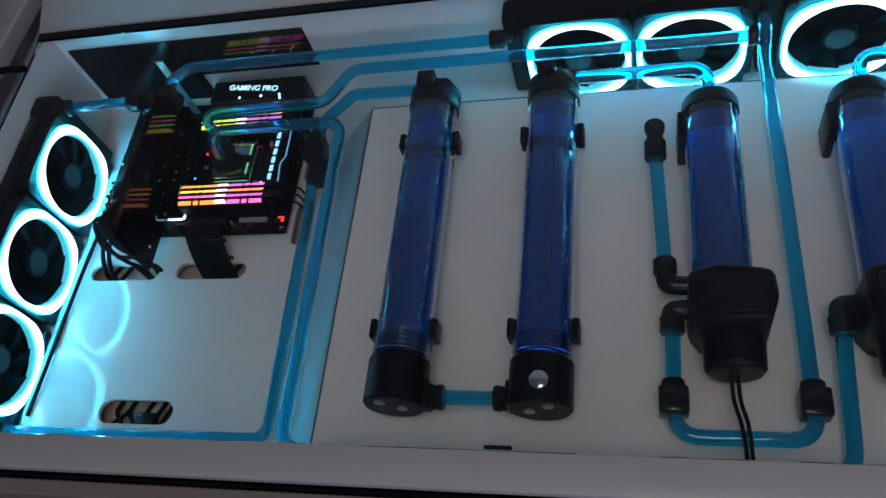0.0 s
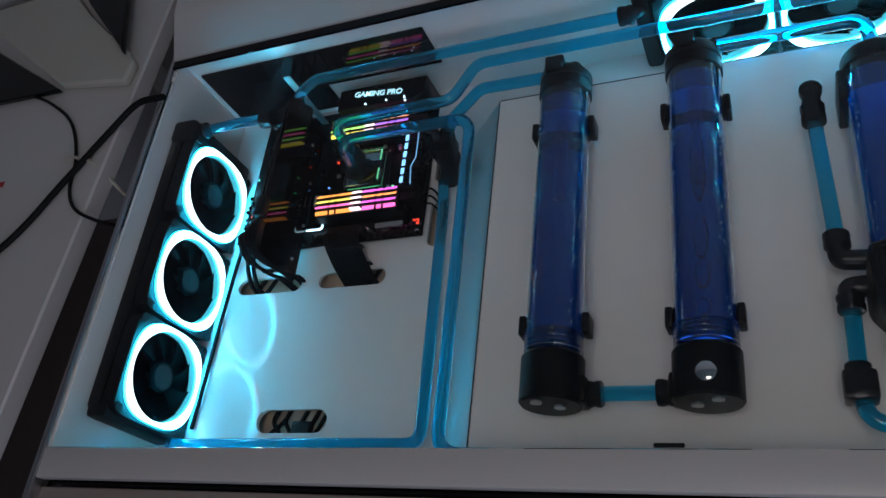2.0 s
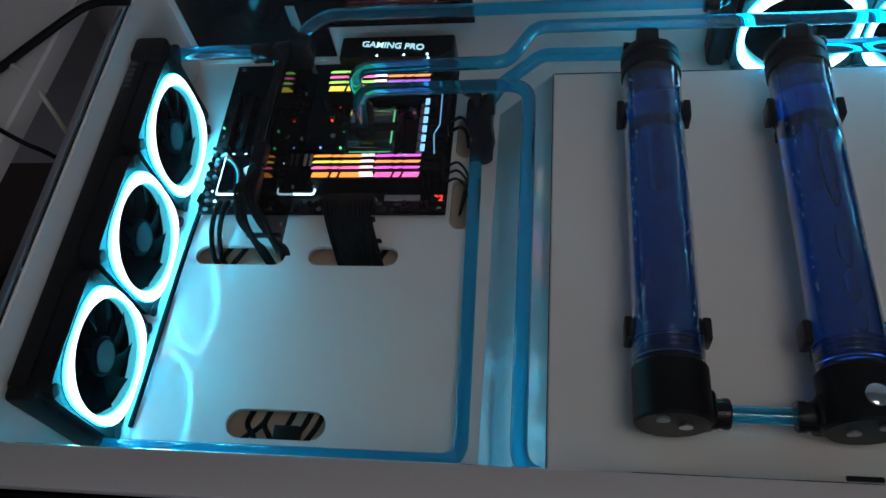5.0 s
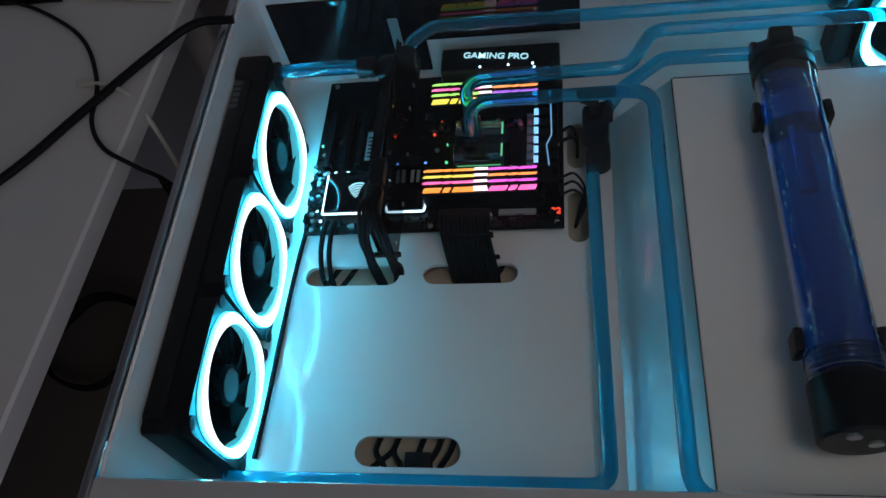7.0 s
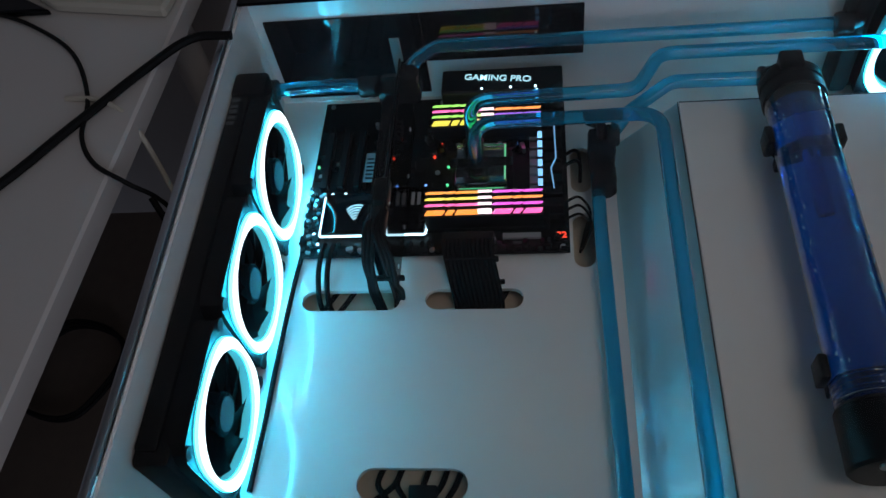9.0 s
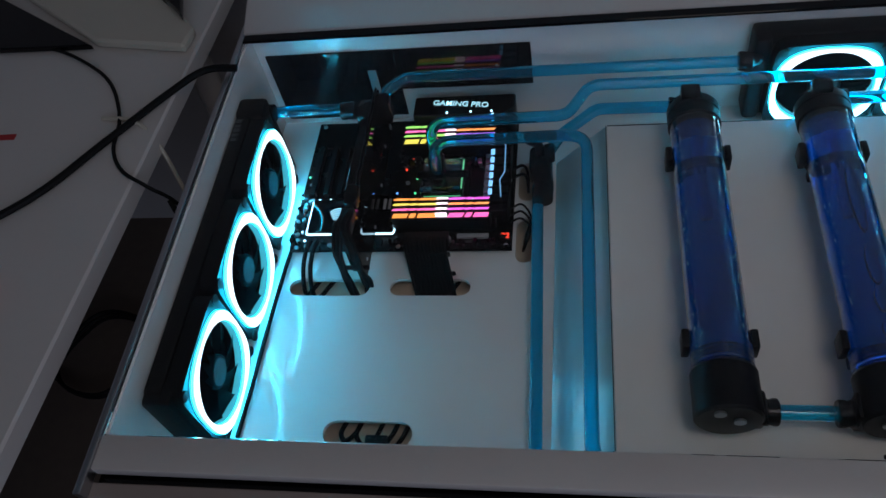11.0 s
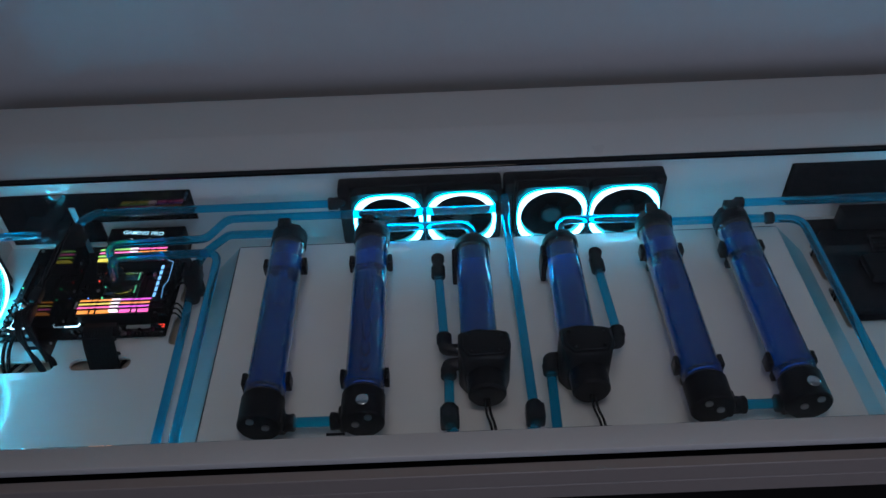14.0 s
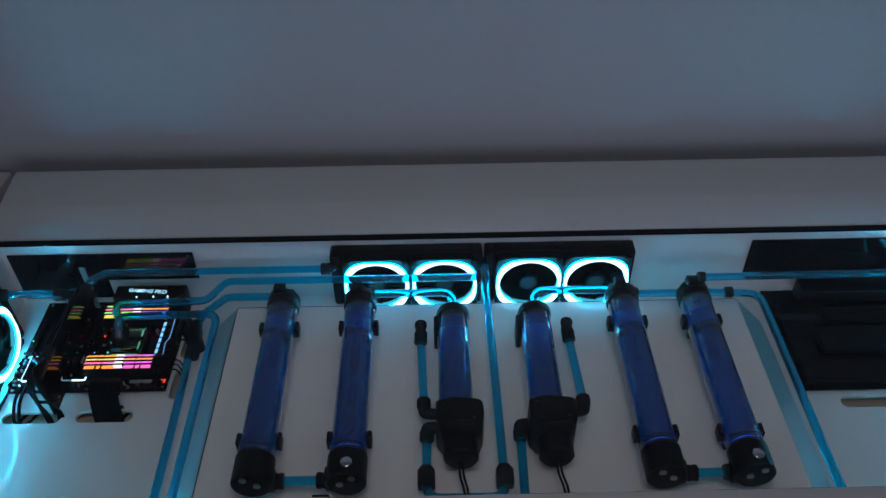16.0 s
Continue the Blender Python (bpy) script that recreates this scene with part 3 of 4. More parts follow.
pipe("blue pipe looping from pump along the platform to radiator",
     [(0.510, 0.410, 0.105), (0.509, 0.300, 0.098), (0.637, 0.300, 0.098), (0.634, 0.60, 0.098), (0.629, 0.772, 0.104), (0.629, 0.782, 0.130), (0.629, 0.806, 0.132)], 0.026)
pipe("blue pipe from the reservoir turning forward beside the platform", [(0.922, 0.732, 0.118), (1.018, 0.732, 0.118)], 0)
pipe("blue pipe from the reservoir turning forward beside the platform", [(1.066, 0.732, 0.118), (1.172, 0.732, 0.112), (1.176, 0.284, 0.098), (1.26, 0.284, 0.06)], 0.028)
pipe("blue pipe running behind to the dark second computer", [(1.058, 0.765, 0.128), (1.60, 0.768, 0.128)], 0)

for x in (0.509, 0.637):
    f = fitting("black angled fitting on the platform", (x, 0.335, 0.099))
    part("collar", box(-0.0145, 0.0145, -0.014, 0.014, -0.0145, 0.013, 0.0035), NICKEL, f)
    collar(f, (0, 0.016, 0), "y", 0.012, 0.0115)
for x, s in ((0.499, 1), (0.779, -1)):
    f = fitting("black tube fitting dropping through the platform", (x, 0.634, 0.108))
    collar(f, (0, 0, 0), "y", 0.024)
    part("elbow", tube([(0, 0.010, 0), (0, 0.026, 0.003), (0, 0.030, -0.017)], 0.0095, 0.010), NICKEL, f)
    part("swivel_ring", lathe([(0, -0.004), (0.0118, -0.004), (0.0118, 0.003), (0.010, 0.005), (0, 0.005)], "z", (0, 0.028, 0.006), 24), NICKEL, f)
    f = fitting("black angled fitting on the pump port", (x + 0.006, 0.480, 0.108))
    collar(f, (0, 0, 0), "y", 0.017)
    part("elbow", tube([(0, -0.007, 0), (0, -0.021, 0), (s * 0.026, -0.023, 0)], 0.0100, 0.010), NICKEL, f)
f = fitting("black angled fitting on the pump outlet", (0.510, 0.414, 0.105))
collar(f, (0, 0, 0), "y")
part("elbow", tube([(0, 0.006, 0), (0, 0.016, 0), (0.024, 0.018, 0)], 0.0105, 0.008), NICKEL, f)
for x in (0.270, 0.341, 0.939, 1.001):
    f = fitting("black ribbed fitting on a reservoir base", (x, 0.331, 0.108))
    collar(f, (0, 0, 0), "x", 0.018, 0.0135)
for x, y, z in ((0.209, 0.746, 0.116), (0.402, 0.735, 0.129), (0.878, 0.735, 0.129), (0.922, 0.733, 0.119), (1.110, 0.732, 0.117), (1.062, 0.765, 0.128)):
    f = fitting("black fitting on a reservoir cap", (x, y, z))
    collar(f, (0, 0, 0), "x", 0.014, 0.0115)

valve = thing("drain_valve", "black ball valve with a lever beside the circuit board", "valve", at=(0.040, 0.712, 0.05))
part("body", box(-0.017, 0.013, -0.018, 0.018, -0.02, 0.018, 0.005), NICKEL, valve)
part("foot", cyl(0.013, -0.049, -0.018, "z", n=24), NICKEL, valve)
part("lever", tube([(-0.002, 0, 0.020), (-0.002, 0.004, 0.034), (-0.024, 0.012, 0.038), (0.02, 0.016, 0.038)], 0.0055, 0.006), PLASTIC, valve)
collar(valve, (0.001, -0.024, -0.019), "y", 0.020, 0.0135)
collar(valve, (0.010, 0.004, 0.018), "x", 0.014)
part("ring", cyl(0.014, -0.006, 0.006, "y", (0.0, -0.038, -0.022), 26), NICKEL, valve)

# ---- lit motherboard ----
PALETTE = {}


def led(name, rgb, strength=1.0):
    if name not in PALETTE:
        PALETTE[name] = material(name, (0.5, 0.5, 0.5), 0.4, emit=rgb, strength=strength)
    return PALETTE[name]


ORANGE, YELLOW = led("orange_light", (1.0, 0.30, 0.02), 1.25), led("yellow_light", (0.9, 0.72, 0.06), 1.15)
PINK, MAGENTA = led("pink_light", (1.0, 0.10, 0.42), 1.3), led("magenta_light", (0.75, 0.06, 0.62), 1.3)
LIME, WHITEY = led("lime_light", (0.35, 0.9, 0.12), 1.1), led("white_pink_light", (1.0, 0.72, 0.80), 1.6)
VIOLET, GREENG = led("violet_light", (0.35, 0.12, 0.9), 0.9), led("green_glow", (0.10, 0.8, 0.30), 0.5)

board = thing("motherboard", "black circuit board with glowing memory and lettering on the bay floor", "motherboard")
part("circuit_board", box(-0.310, 0.0, 0.600, 0.846, 0.0065, 0.0085, 0.0005, 1), PCB, board)
for x in (-0.30, -0.155, -0.008):
    for y in (0.607, 0.72, 0.838):
        part("standoff", cyl(0.0035, 0.0002, 0.0064, at=(x, y, 0), n=10), STEEL, board)
        part("screw", cyl(0.0032, 0.0086, 0.0106, at=(x, y, 0), n=12), STEEL, board)
port_cover = part("port_cover", prism([(-0.150, 0.808), (-0.018, 0.806), (-0.002, 0.818), (-0.002, 0.847), (-0.150, 0.847)], 0.0086, 0.056, bevel=0.002), PLASTIC, board, "black port cover")
shear = Matrix(((1, 0.22, 0, 0), (0, 1, 0, 0), (0, 0, 1, 0), (0, 0, 0, 1)))
lettering("lettering", "GAMING PRO", 0.0134, Matrix.Translation((-0.081, 0.828, 0.0567)) @ shear, TEXTLED, port_cover, 0.0004, "glowing white lettering")


def memory_stick(y, left, mid, right, front):
    st = thing("memory_stick", "black memory stick with a glowing multicolour light bar", "memory module", at=(-0.0955, y, 0), group="memory sticks")
    part("slot", box(-0.070, 0.070, -0.0034, 0.0034, 0.0087, 0.016, 0.0006, 1), SLOT, st)
    spreader = part("heat_spreader", box(-0.0665, 0.0665, -0.0032, 0.0032, 0.0162, 0.0385, 0.0008, 1), BLACK, st)
    y0, y1, z0, z1 = -0.0011, 0.0011, 0.0386 + 0.0048 * (not front), 0.0455
    # slanted pieces of the light bar, from one end to the other
    for a, b, m in ((-0.066, -0.046, left), (-0.0425, -0.035, left), (-0.0315, -0.006, left), (-0.0055, 0.010, mid), (0.0105, 0.030, right), (0.0335, 0.041, right), (0.0445, 0.064, right)):
        bm = bmesh.new()
        vs = []
        for yy in (y0, y1):
            for (x, z) in ((a, z0), (b, z0), (b + 0.004 * (m is not mid), z1), (a + 0.004 * (m is not mid), z1)):
                vs.append(bm.verts.new((min(x, 0.0665), yy, z + (0.001 if m is mid else 0))))
        for q in ((0, 1, 2, 3), (7, 6, 5, 4), (0, 4, 5, 1), (1, 5, 6, 2), (2, 6, 7, 3), (3, 7, 4, 0)):
            bm.faces.new([vs[i] for i in q])
        part("light_bar", bm, m, spreader, smooth=False)
    for s in (-1, 1):
        part("latch", box(s * 0.0705 - 0.003, s * 0.0705 + 0.003, -0.003, 0.003, 0.0087, 0.026, 0.001, 1), SLOT, st)


for k, (a, b, c) in enumerate(((ORANGE, WHITEY, PINK), (PINK, WHITEY, MAGENTA), (YELLOW, WHITEY, ORANGE), (ORANGE, WHITEY, MAGENTA))):
    memory_stick(0.634 + 0.0088 * k, a, b, c, k == 0)
for k, (a, b, c) in enumerate(((YELLOW, WHITEY, PINK), (LIME, WHITEY, VIOLET), (PINK, WHITEY, ORANGE), (LIME, WHITEY, PINK))):
    memory_stick(0.770 + 0.0088 * k, a, b, c, k == 0)

block = thing("processor_block", "clear topped processor water block glowing faint green", "water block", at=(-0.100, 0.714, 0))
part("socket", box(-0.036, 0.036, -0.038, 0.038, 0.0087, 0.013, 0.001, 1), SLOT, block)
part("base", box(-0.030, 0.030, -0.031, 0.031, 0.0132, 0.021, 0.0015), CHROME, block)
part("acrylic_top", box(-0.030, 0.030, -0.031, 0.031, 0.0212, 0.032, 0.002), CLEAR, block)
part("glow_strip", box(-0.026, 0.026, -0.0305, -0.0285, 0.0213, 0.0225), GREENG, block)
part("glow_strip", box(0.027, 0.029, -0.026, 0.026, 0.0325, 0.0335), GREENG, block)
part("bracket", box(-0.037, 0.037, -0.007, 0.007, 0.0323, 0.0345, 0.001, 1), NICKEL, block)
for dx, dy in ((-0.008, 0.013), (-0.004, -0.016)):
    collar(block, (dx, dy, 0.045), "z", 0.020, 0.0125)

sink = thing("heat_sink", "black finned power heat sink with silver chips beside it", "heat sink", at=(-0.020, 0.72, 0))
part("base", box(-0.012, 0.014, -0.075, 0.078, 0.0087, 0.018, 0.001, 1), BLACK, sink)
for k in range(9):
    part("fin", box(-0.012, 0.014, -0.074 + 0.017 * k, -0.062 + 0.017 * k, 0.0182, 0.034, 0.0008, 1), BLACK, sink)
part("lit_line", tube([(0.004, -0.05, 0.0347), (0.001, -0.02, 0.0347), (0.007, -0.005, 0.0347), (0.006, 0.045, 0.0347), (-0.006, 0.052, 0.0347)], 0.0009, 0, 6), led("blue_line_light", (0.15, 0.5, 0.9), 0.5), sink)
for k in range(6):
    part("lit_segment", box(-0.0140, -0.0085, -0.046 + 0.0145 * k, -0.0355 + 0.0145 * k, 0.0346, 0.0354, 0.0003, 1), led("ice_blue_segment", (0.22, 0.58, 1.0), 1.1), sink)
for k in range(8):
    part("choke", box(-0.024, -0.0145, -0.052 + 0.0135 * k, -0.0415 + 0.0135 * k, 0.0087, 0.015, 0.001, 1), LABEL if k % 2 else STEEL, sink)

# expansion slots along the board
for k, x in enumerate((-0.292, -0.272, -0.252, -0.222)):
    part("expansion_slot", box(x - 0.004, x + 0.004, 0.695, 0.785, 0.0087, 0.0195, 0.0008, 1), SLOT, board)
part("drive_label", box(-0.243, -0.228, 0.70, 0.745, 0.0205, 0.0213), LABEL, board, "printed silver label")
for k in range(6):
    part("label_print", box(-0.241, -0.231 - 0.002 * (k % 2), 0.704 + 0.006 * k, 0.707 + 0.006 * k, 0.02135, 0.0215), SLOT, board)

cover = thing("chipset_cover", "glossy black chipset cover with a glowing white outline", "heat sink", at=(-0.255, 0.652, 0))
plate = part("plate", box(-0.031, 0.029, -0.026, 0.032, 0.0087, 0.020, 0.002), BLACKG, cover)
part("outline_light", tube([(-0.0325, 0.030, 0.0155), (-0.0325, -0.0275, 0.0155), (0.020, -0.0275, 0.0155)], 0.0013, 0.003, 8), WHITELED, cover)
emblem = bmesh.new()
for k in range(6):
    r = 0.0040 + 0.0029 * k
    tube([(0.010 - r * math.cos(t), -0.010 + 1.3 * r * math.sin(t), 0.0204) for t in [0.55 + 0.05 * k + 0.22 * j for j in range(6)]], 0.00075, 0, 6, emblem)
part("emblem", emblem, TEXTLED, plate, "glowing curved emblem strokes")
cover = thing("drive_cover", "glossy black drive cover with a glowing white edge", "heat sink", at=(-0.176, 0.652, 0))
plate = part("plate", box(-0.012, 0.012, -0.026, 0.040, 0.0087, 0.020, 0.002), BLACKG, cover)
part("outline_light", tube([(-0.012, -0.0275, 0.0155), (0.0125, -0.0275, 0.0155), (0.0140, -0.022, 0.0155), (0.0140, 0.020, 0.0155)], 0.0013, 0.003, 8), WHITELED, cover)
for k in range(2):
    part("printed_bar", box(-0.006 + 0.007 * k, -0.002 + 0.007 * k, 0.012, 0.030, 0.0202, 0.0206), LABEL, plate, "pale printed bar")

display = thing("debug_display", "small red glowing two digit display on the board", "display", at=(-0.009, 0.619, 0))
case = part("case", box(-0.007, 0.007, -0.0065, 0.0065, 0.0087, 0.0145, 0.0006, 1), SLOT, display)
lettering("digits", "32", 0.0115, Matrix.Translation((0, 0, 0.0148)), REDLED, case, 0.0002, "glowing red digits", 0.018)

for x, y, m in ((-0.300, 0.672, REDLED), (-0.3005, 0.663, REDLED), (-0.300, 0.652, REDLED), (-0.272, 0.676, REDLED), (-0.281, 0.690, WHITELED), (-0.265, 0.690, WHITELED), (-0.296, 0.632, WHITELED), (-0.166, 0.775, REDLED)):
    part("light_dot", cyl(0.0018 if m is WHITELED else 0.0024, 0.0086, 0.0116, at=(x, y, 0), n=10), m, board)
BLUELED, GREENLED = led("blue_point_light", (0.10, 0.30, 1.0), 2.0), led("green_point_light", (0.10, 1.0, 0.35), 1.0)
for x, y, z, m in ((-0.142, 0.700, 0.0086, GREENLED), (-0.142, 0.728, 0.0086, GREENLED), (-0.058, 0.688, 0.0086, GREENLED), (-0.168, 0.700, 0.0086, BLUELED), (-0.160, 0.745, 0.0086, REDLED), (-0.152, 0.768, 0.0086, REDLED),
                   (-0.290, 0.618, 0.0086, WHITELED), (-0.214, 0.640, 0.0086, BLUELED), (-0.055, 0.760, 0.0086, BLUELED), (-0.305, 0.735, 0.0086, GREENLED)):
    part("light_dot", cyl(0.0016, z, z + 0.0024, at=(x, y, 0), n=10), m, board)
# glowing dots that imitate the bright glints along the pipe edges
for x, y in ((-0.10, 0.803), (-0.065, 0.8035), (-0.035, 0.8035), (-0.033, 0.797)):
    part("light_dot", cyl(0.0015, 0.0562, 0.0575, at=(x, y + 0.008, 0), n=10), WHITELED, board)

rng = random.Random(5)
for k in range(420):
    x, y = rng.choice(((rng.uniform(-0.306, -0.005), rng.uniform(0.603, 0.618)), (rng.uniform(-0.306, -0.16), rng.uniform(0.68, 0.80)), (rng.uniform(-0.165, -0.04), rng.uniform(0.672, 0.684)), (rng.uniform(-0.165, -0.05), rng.uniform(0.746, 0.762)), (rng.uniform(-0.308, -0.288), rng.uniform(0.61, 0.70))))
    if k % 3:
        w, d, h = rng.uniform(0.0012, 0.0055), rng.uniform(0.0012, 0.005), rng.uniform(0.0008, 0.004)
        part("chip", box(x - w, x + w, y - d, y + d, 0.0087, 0.0087 + h), rng.choice((SLOT, SLOT, SLOT, PLASTIC, PLASTIC, NICKEL, PCBL)), board, smooth=False)
    else:
        part("capacitor", cyl(rng.uniform(0.0022, 0.0034), 0.0087, 0.0087 + rng.uniform(0.005, 0.009), at=(x, y, 0), n=12), rng.choice((STEEL, NICKEL, NICKEL, PLASTIC)), board)
for k in range(6):
    part("header", box(-0.060 + 0.008 * k, -0.054 + 0.008 * k, 0.603, 0.607, 0.0087, 0.0165, 0.0004, 1), SLOT, board)
part("power_socket", box(-0.140, -0.084, 0.602, 0.616, 0.0087, 0.022, 0.001, 1), SLOT, board)
part("printed_label", box(-0.075, -0.032, 0.6185, 0.6255, 0.0087, 0.0128, 0.0004, 1), LABEL, board, "grey printed strip")

# ---- graphics card standing on edge ----
card = thing("graphics_card", "black water cooled graphics card standing on its edge", "graphics card", at=(-0.190, 0.665, 0))
part("circuit_board", box(-0.001, 0.001, -0.128, 0.135, 0.020, 0.122, 0.0005, 1), PCB, card)
part("backplate", box(0.0015, 0.0045, -0.126, 0.133, 0.022, 0.120, 0.001, 1), BLACKG, card, "glossy black backplate")
part("water_block", box(-0.017, -0.0015, -0.110, 0.112, 0.024, 0.112, 0.003), BLACKG, card, "glossy black water block")
terminal = part("terminal", box(-0.022, 0.0, 0.082, 0.118, 0.094, 0.118, 0.005), BLACKG, card, "black water terminal")
part("bracket", box(-0.014, -0.002, 0.1600, 0.1615, 0.012, 0.130, 0.0004, 1), STEEL, card, "steel slot bracket")
part("power_plug", box(-0.010, 0.006, -0.122, -0.082, 0.113, 0.126, 0.002), PLASTIC, card)
part("power_plug", box(-0.010, 0.006, -0.076, -0.046, 0.113, 0.126, 0.002), PLASTIC, card)
for y, z in ((-0.10, 0.040), (-0.04, 0.030), (0.03, 0.035), (0.09, 0.050)):
    part("backplate_screw", cyl(0.0024, 0.0046, 0.0058, "x", (0, y, z), 12), STEEL, card)
for j in range(5):
    part("block_screw", cyl(0.003, -0.0185, -0.017, "x", (0, -0.09 + 0.05 * j, 0.045 + 0.03 * (j % 2)), 12), STEEL, card)
collar(card, (0.012, 0.111, 0.112), "z", 0.022)
collar(card, (-0.033, 0.095, 0.118), "x", 0.020)
part("swivel", cyl(0.0125, -0.012, 0.012, "y", (0.012, 0.111, 0.095), 24), NICKEL, card)
pipe("short clear blue pipe from the side radiator to the graphics card", [(-0.342, 0.758, 0.121), (-0.270, 0.760, 0.122), (-0.232, 0.760, 0.121)], 0.01)
f = fitting("black fitting on the side radiator end", (-0.337, 0.758, 0.121))
collar(f, (0, 0, 0), "x")


# ---- cables ----
def cable(label, points, r=0.003, m=None, smoothing=6, name="cable"):
    c = thing(name, label, "cable", group="loose cables")
    part("sleeve", tube(spline(points, smoothing), r, 0, 8), m or SLEEVE, c)
    return c


harness = thing("power_cable_bundle", "flat bundle of black braided power cables dropping into a slot", "cable")
for k in range(12):
    x = -0.138 + 0.0047 * k
    part("braided_wire", tube(spline([(x, 0.606, 0.023), (x, 0.600, 0.036), (x + 0.001, 0.586, 0.034), (x + 0.006, 0.566, 0.015), (x + 0.010, 0.552, -0.008), (x + 0.011, 0.547, -0.022)], 5), 0.0023, 0, 8), SLEEVE, harness)
part("plug", box(-0.141, -0.083, 0.602, 0.614, 0.0225, 0.034, 0.001, 1), PLASTIC, harness)
part("comb", box(-0.137, -0.078, 0.578, 0.582, 0.024, 0.032, 0.001, 1), PLASTIC, harness)
part("comb", box(-0.132, -0.072, 0.562, 0.565, 0.004, 0.012, 0.001, 1), PLASTIC, harness)

for n, (x0, dx) in enumerate(((-0.196, 0.0), (-0.188, 0.012))):
    lead = thing("power_lead", "twisted black braided lead from the graphics card to a cable slot", "cable", group="graphics card leads")
    for k in range(3):
        o = 0.0040 * k
        part("braided_wire", tube(spline([(x0 + o * 0.6, 0.560 + 0.012 * n, 0.130), (x0 - 0.004 + o, 0.545, 0.138 - 0.003 * k), (x0 - 0.010 + dx + o, 0.530, 0.105), (x0 - 0.016 + dx * 1.2 + o, 0.540 - 0.003 * k, 0.055), (x0 - 0.022 + dx * 1.6 + o, 0.548, 0.015), (x0 - 0.020 + dx + o, 0.547, -0.022)], 5), 0.0024, 0, 8), SLEEVE, lead)
    part("comb", box(x0 - 0.016 + dx, x0 + 0.004 + dx, 0.533, 0.538, 0.060, 0.066, 0.001, 1), PLASTIC, lead)
for x in (-0.282, -0.272):
    cable("black cable dropping from the board edge into a slot", [(x + 0.004, 0.612, 0.018), (x + 0.002, 0.596, 0.020), (x, 0.572, 0.012), (x, 0.552, -0.006), (x + 0.002, 0.545, -0.022)], 0.0032)
for k in range(3):
    cable("thin black wire curling from the board into a slot", [(-0.004, 0.640 + 0.012 * k, 0.016), (0.012, 0.642 + 0.012 * k, 0.022), (0.024, 0.632 + 0.010 * k, 0.012), (0.018, 0.622 + 0.008 * k, -0.004), (0.012, 0.620, -0.022)], 0.0016, RUBBER)
for k in range(2):
    cable("thin black wire curling from the board into a slot", [(-0.004, 0.718 + 0.016 * k, 0.016), (0.010, 0.722 + 0.016 * k, 0.020), (0.016, 0.726 + 0.012 * k, 0.004), (0.016, 0.724, -0.022)], 0.0022, RUBBER)
for k, (a, b) in enumerate(((-0.200, -0.178), (-0.168, -0.176), (-0.158, -0.150), (-0.146, -0.132), (-0.130, -0.118), (-0.185, -0.195))):
    cable("black cable crossing under a slot in the bay floor", [(a - 0.02, 0.300, -0.018), (a, 0.326, -0.014), (b, 0.345, -0.012), (b + 0.006, 0.37, -0.018)], 0.0030)
plug = thing("cable_plug", "small grey cable plug below a floor slot", "plug", at=(-0.150, 0.336, -0.014))
part("shell", box(-0.014, 0.014, -0.010, 0.008, -0.008, 0.006, 0.002), PLASTIC, plug)
cable("black cable lying along the foot of the fans", [(-0.300, 0.640, 0.010), (-0.308, 0.600, 0.006), (-0.312, 0.54, 0.005), (-0.314, 0.47, 0.005), (-0.315, 0.40, 0.005), (-0.318, 0.33, 0.004)], 0.003)
for p, x in ((p1, 0.566), (p2, 0.726)):
    for k in range(2):
        cable("thin black pump wire running off the platform front", [(x - 0.003 + 0.006 * k, 0.359, 0.112), (x - 0.002 + 0.006 * k, 0.333, 0.110), (x + 0.003 + 0.006 * k, 0.310, 0.110), (x + 0.007 + 0.005 * k, 0.285, 0.096), (x + 0.009 + 0.005 * k, 0.260, 0.077)], 0.0020, RUBBER)
for x in (-0.28, -0.26, -0.12, -0.085):
    cable("black cable under the bay floor", [(x - 0.03, 0.50, -0.018), (x, 0.54, -0.015), (x + 0.02, 0.58, -0.018)], 0.0032)

# ---- second, unlit computer ----
dark = thing("second_motherboard", "unlit black circuit board with flat black cover on the bay floor", "motherboard")
part("circuit_board", box(1.233, 1.555, 0.570, 0.842, 0.0065, 0.0090, 0.0005, 1), PCB, dark)
part("cover", prism([(1.240, 0.580), (1.55, 0.580), (1.55, 0.79), (1.250, 0.79), (1.240, 0.775)], 0.0092, 0.030, bevel=0.003), BLACKG, dark, "glossy black cover plate")
part("cover", box(1.29, 1.54, 0.64, 0.70, 0.0302, 0.048, 0.004), ACETAL, dark)
part("cover", box(1.30, 1.50, 0.795, 0.838, 0.0092, 0.050, 0.003), PLASTIC, dark)
for k in range(4):
    part("slot", box(1.33, 1.46, 0.725 + 0.010 * k, 0.731 + 0.010 * k, 0.0302, 0.040, 0.0005, 1), SLOT, dark)
for x in (1.26, 1.40, 1.545):
    part("standoff", cyl(0.0035, 0.0002, 0.0064, at=(x, 0.58, 0), n=10), STEEL, dark)
for y in (0.645, 0.655, 0.765, 0.775):
    cable("black wire from the dark board into a slot", [(1.258, y, 0.014), (1.246, y, 0.018), (1.236, y - 0.004, 0.008), (1.233, y - 0.006, -0.022)], 0.0026, RUBBER)

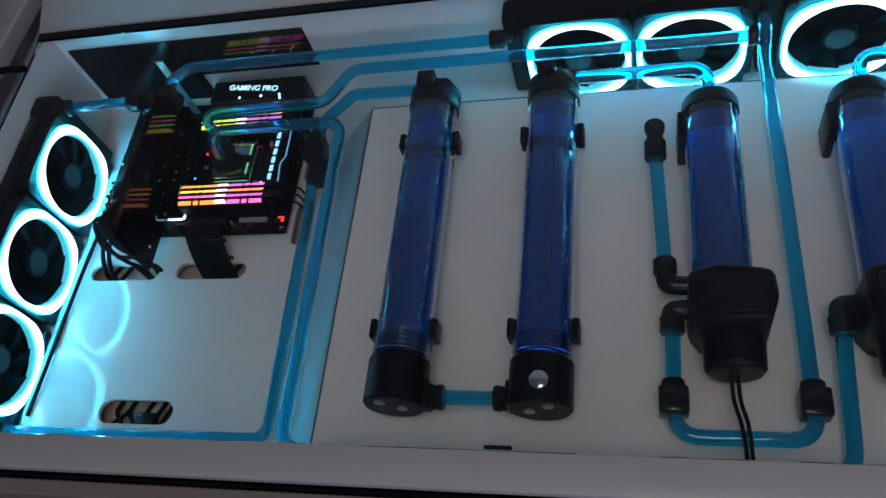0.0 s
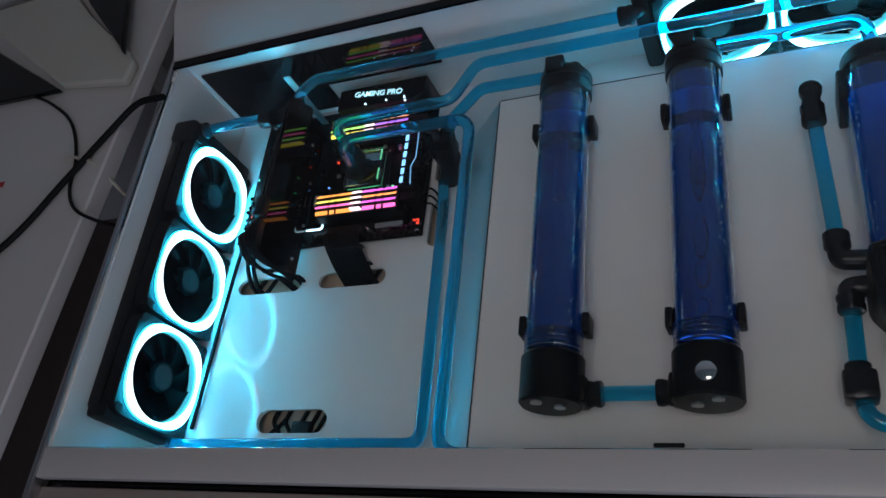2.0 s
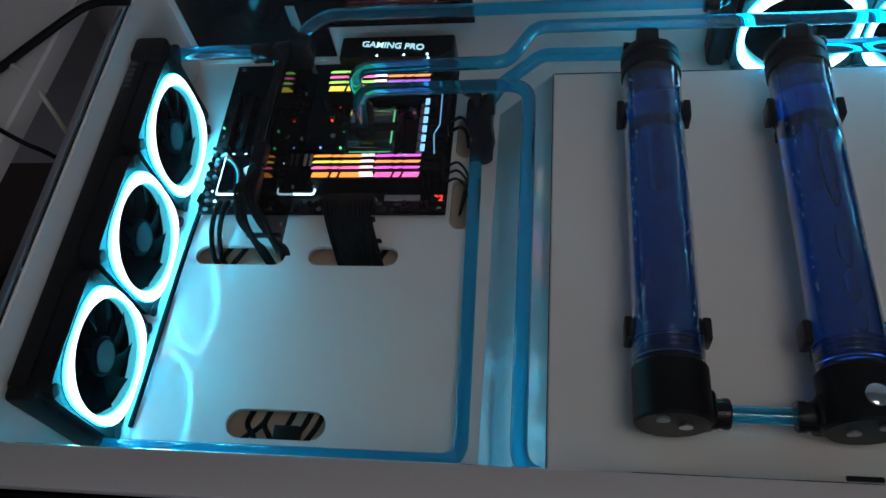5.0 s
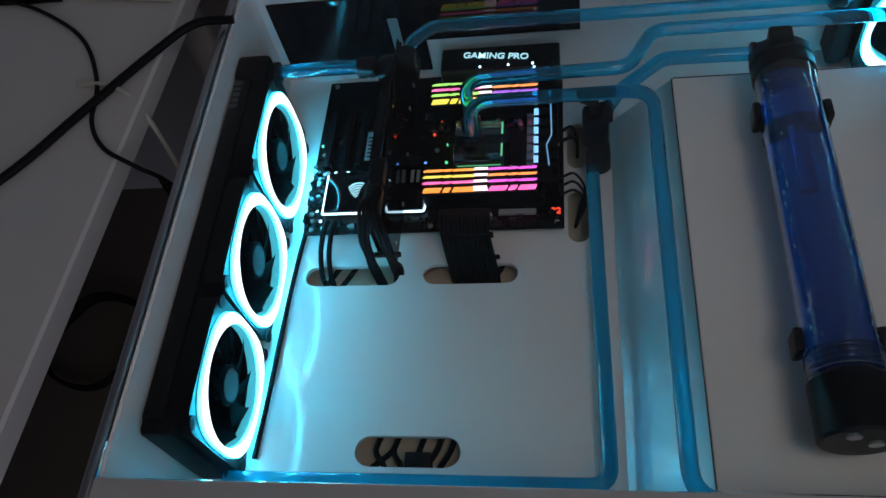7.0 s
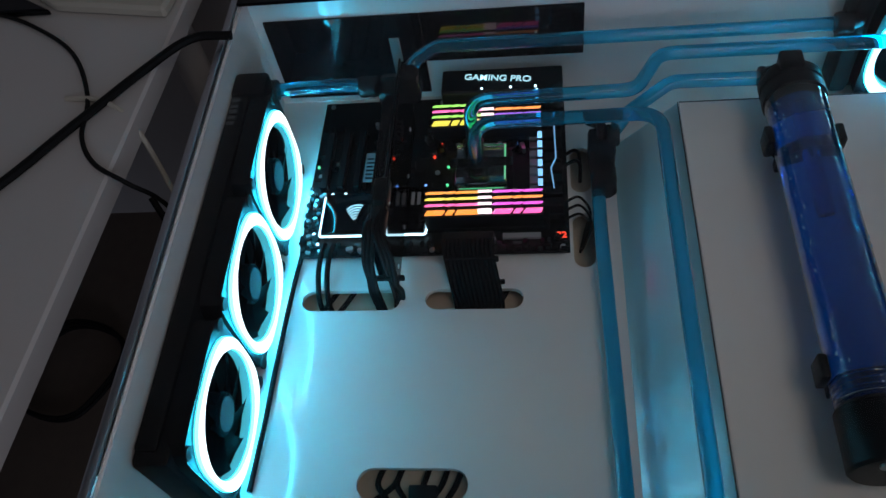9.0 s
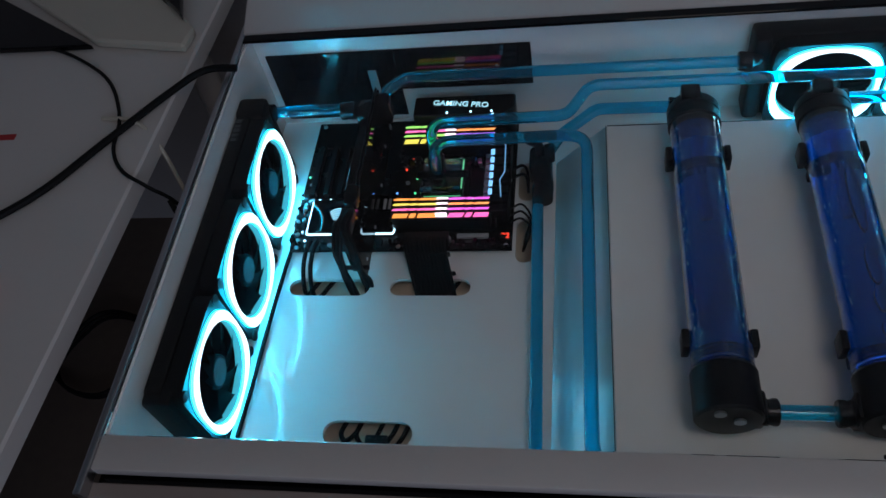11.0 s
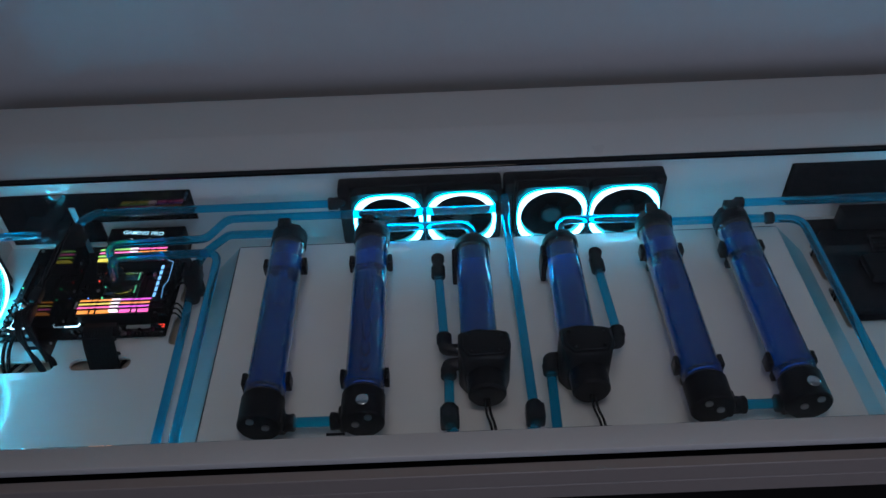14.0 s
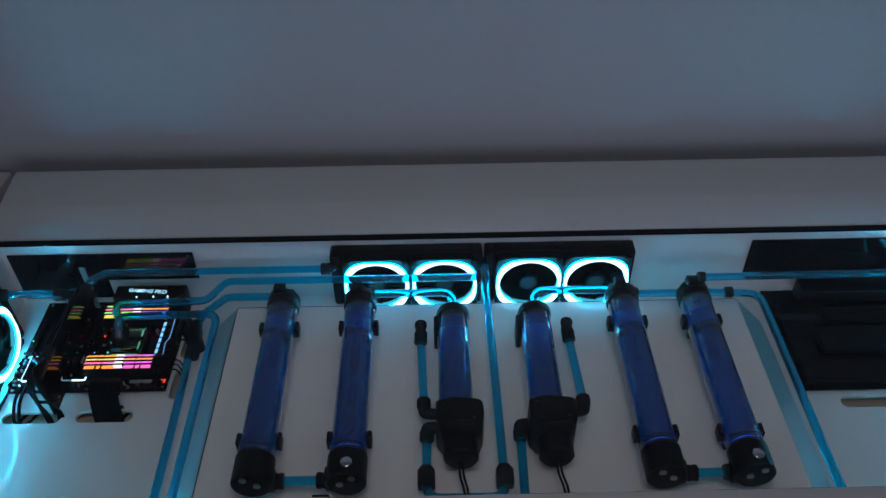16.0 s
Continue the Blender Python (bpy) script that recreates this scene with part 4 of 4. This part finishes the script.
# ---- neighbouring desk on the other side of the gap ----
side = thing("side_desk", "white desk standing across a narrow gap", "desk")
part("desk_top", prism([(-0.428, 1.10), (-1.95, 1.10), (-1.95, -0.60), (-0.530, -0.60)], 0.150, 0.180, bevel=0.003), DESK, side)
for x, y in ((-0.515, 0.93), (-0.600, -0.45), (-1.85, 0.93), (-1.85, -0.45)):
    part("desk_leg", cyl(0.022, RF, 0.1495, "z", (x, y, 0), 24), DESK, side)
part("desk_frame", box(-1.83, -0.62, 0.90, 0.94, 0.10, 0.1495, 0.002), DESK, side)
part("cross_bar", tube([(-0.49, 0.72, -0.02), (-0.40, 0.86, -0.06)], 0.014, 0), DESK, side)
stand = thing("monitor_stand", "cream white wedge shaped monitor stand on the side desk", "monitor stand")
wedge = prism([(-0.600, 0.848), (-0.456, 0.824), (-0.450, 0.862), (-0.487, 0.905), (-0.600, 0.995), (-0.680, 1.090), (-0.930, 1.090)], 0.1802, 0.196, bevel=0.004)
part("foot", wedge, CREAM, stand)
part("dark_panel", prism([(-0.66, 1.09), (-0.590, 1.010), (-0.468, 0.874), (-0.505, 0.995), (-0.54, 1.09)], 0.1965, 0.208, bevel=0.003), BLACKG, stand, "black glossy panel")
lap = thing("tablet", "black tablet lying on the white side desk", "tablet")
part("body", prism([(-0.606, 0.844), (-0.830, 0.985), (-1.02, 0.985), (-0.92, 0.852)], 0.1803, 0.190, bevel=0.002), BLACKG, lap)
mouse = thing("mouse", "dark mouse with a red glowing rim on the side desk", "mouse", at=(-0.606, 0.390, 0.1803))
bm = bmesh.new()
bmesh.ops.create_uvsphere(bm, u_segments=24, v_segments=14, radius=1)
bmesh.ops.scale(bm, vec=(0.032, 0.055, 0.030), verts=bm.verts)
for v in bm.verts:
    v.co.z = max(v.co.z, 0.001)
part("shell", bm, PLASTIC, mouse)
part("rim_light", fan_ring(0.0, 0.003, 0.031, 0.0335, 2.2, 40), led("red_rim_light", (1.0, 0.10, 0.06), 0.8), mouse).scale = (1, 1.7, 1)
tag = solo("red_sticker", box(-0.690, -0.660, 0.668, 0.678, 0.1801, 0.1808), REDPRINT, "small red sticker on the white side desk", "sticker")
cable("thick black cable draped from the desk across the gap", [(-0.366, 0.779, 0.189), (-0.41, 0.772, 0.193), (-0.455, 0.735, 0.187), (-0.516, 0.652, 0.186), (-0.585, 0.560, 0.185), (-0.70, 0.47, 0.185), (-0.86, 0.33, 0.185)], 0.0050, RUBBER)
cable("thin black cable looping down into the gap", [(-0.80, 0.875, 0.184), (-0.68, 0.850, 0.184), (-0.60, 0.808, 0.184), (-0.548, 0.762, 0.184), (-0.512, 0.695, 0.184), (-0.501, 0.640, 0.184), (-0.475, 0.602, 0.184), (-0.440, 0.585, 0.172), (-0.415, 0.590, 0.12), (-0.40, 0.60, -0.05)], 0.0026, RUBBER)
cable("black cable hanging in the gap", [(-0.470, 0.640, 0.08), (-0.44, 0.60, 0.04), (-0.41, 0.55, -0.05), (-0.41, 0.52, -0.2)], 0.004, RUBBER)
cable("white cable hanging in the gap", [(-0.54, 0.700, 0.1815), (-0.49, 0.69, 0.1835), (-0.455, 0.665, 0.16), (-0.43, 0.62, 0.05), (-0.41, 0.56, -0.08)], 0.003, CREAM)
coil = [(-0.93 + 0.10 * math.cos(a) + 0.01 * math.sin(3 * a), 0.73 + 0.10 * math.sin(a), RF + 0.006 + 0.002 * a) for a in [0.5 * k for k in range(34)]]
cable("black cable lying coiled on the floor", coil, 0.004, RUBBER, 3)
cable("black cable trailing over the floor", [(-0.75, 0.30, RF + 0.006), (-0.70, 0.10, RF + 0.006), (-0.72, -0.10, RF + 0.006), (-0.80, -0.4, RF + 0.006)], 0.004, RUBBER)

# ---- ceiling lamp ----
fixture = thing("ceiling_lamp", "wide round warm ceiling lamp", "ceiling lamp", at=(0.55, -0.20, 1.95))
part("housing", lathe([(0, 0), (0.45, 0), (0.45, -0.08), (0.44, -0.085), (0.43, -0.02), (0, -0.02)], "z"), CREAM, fixture)
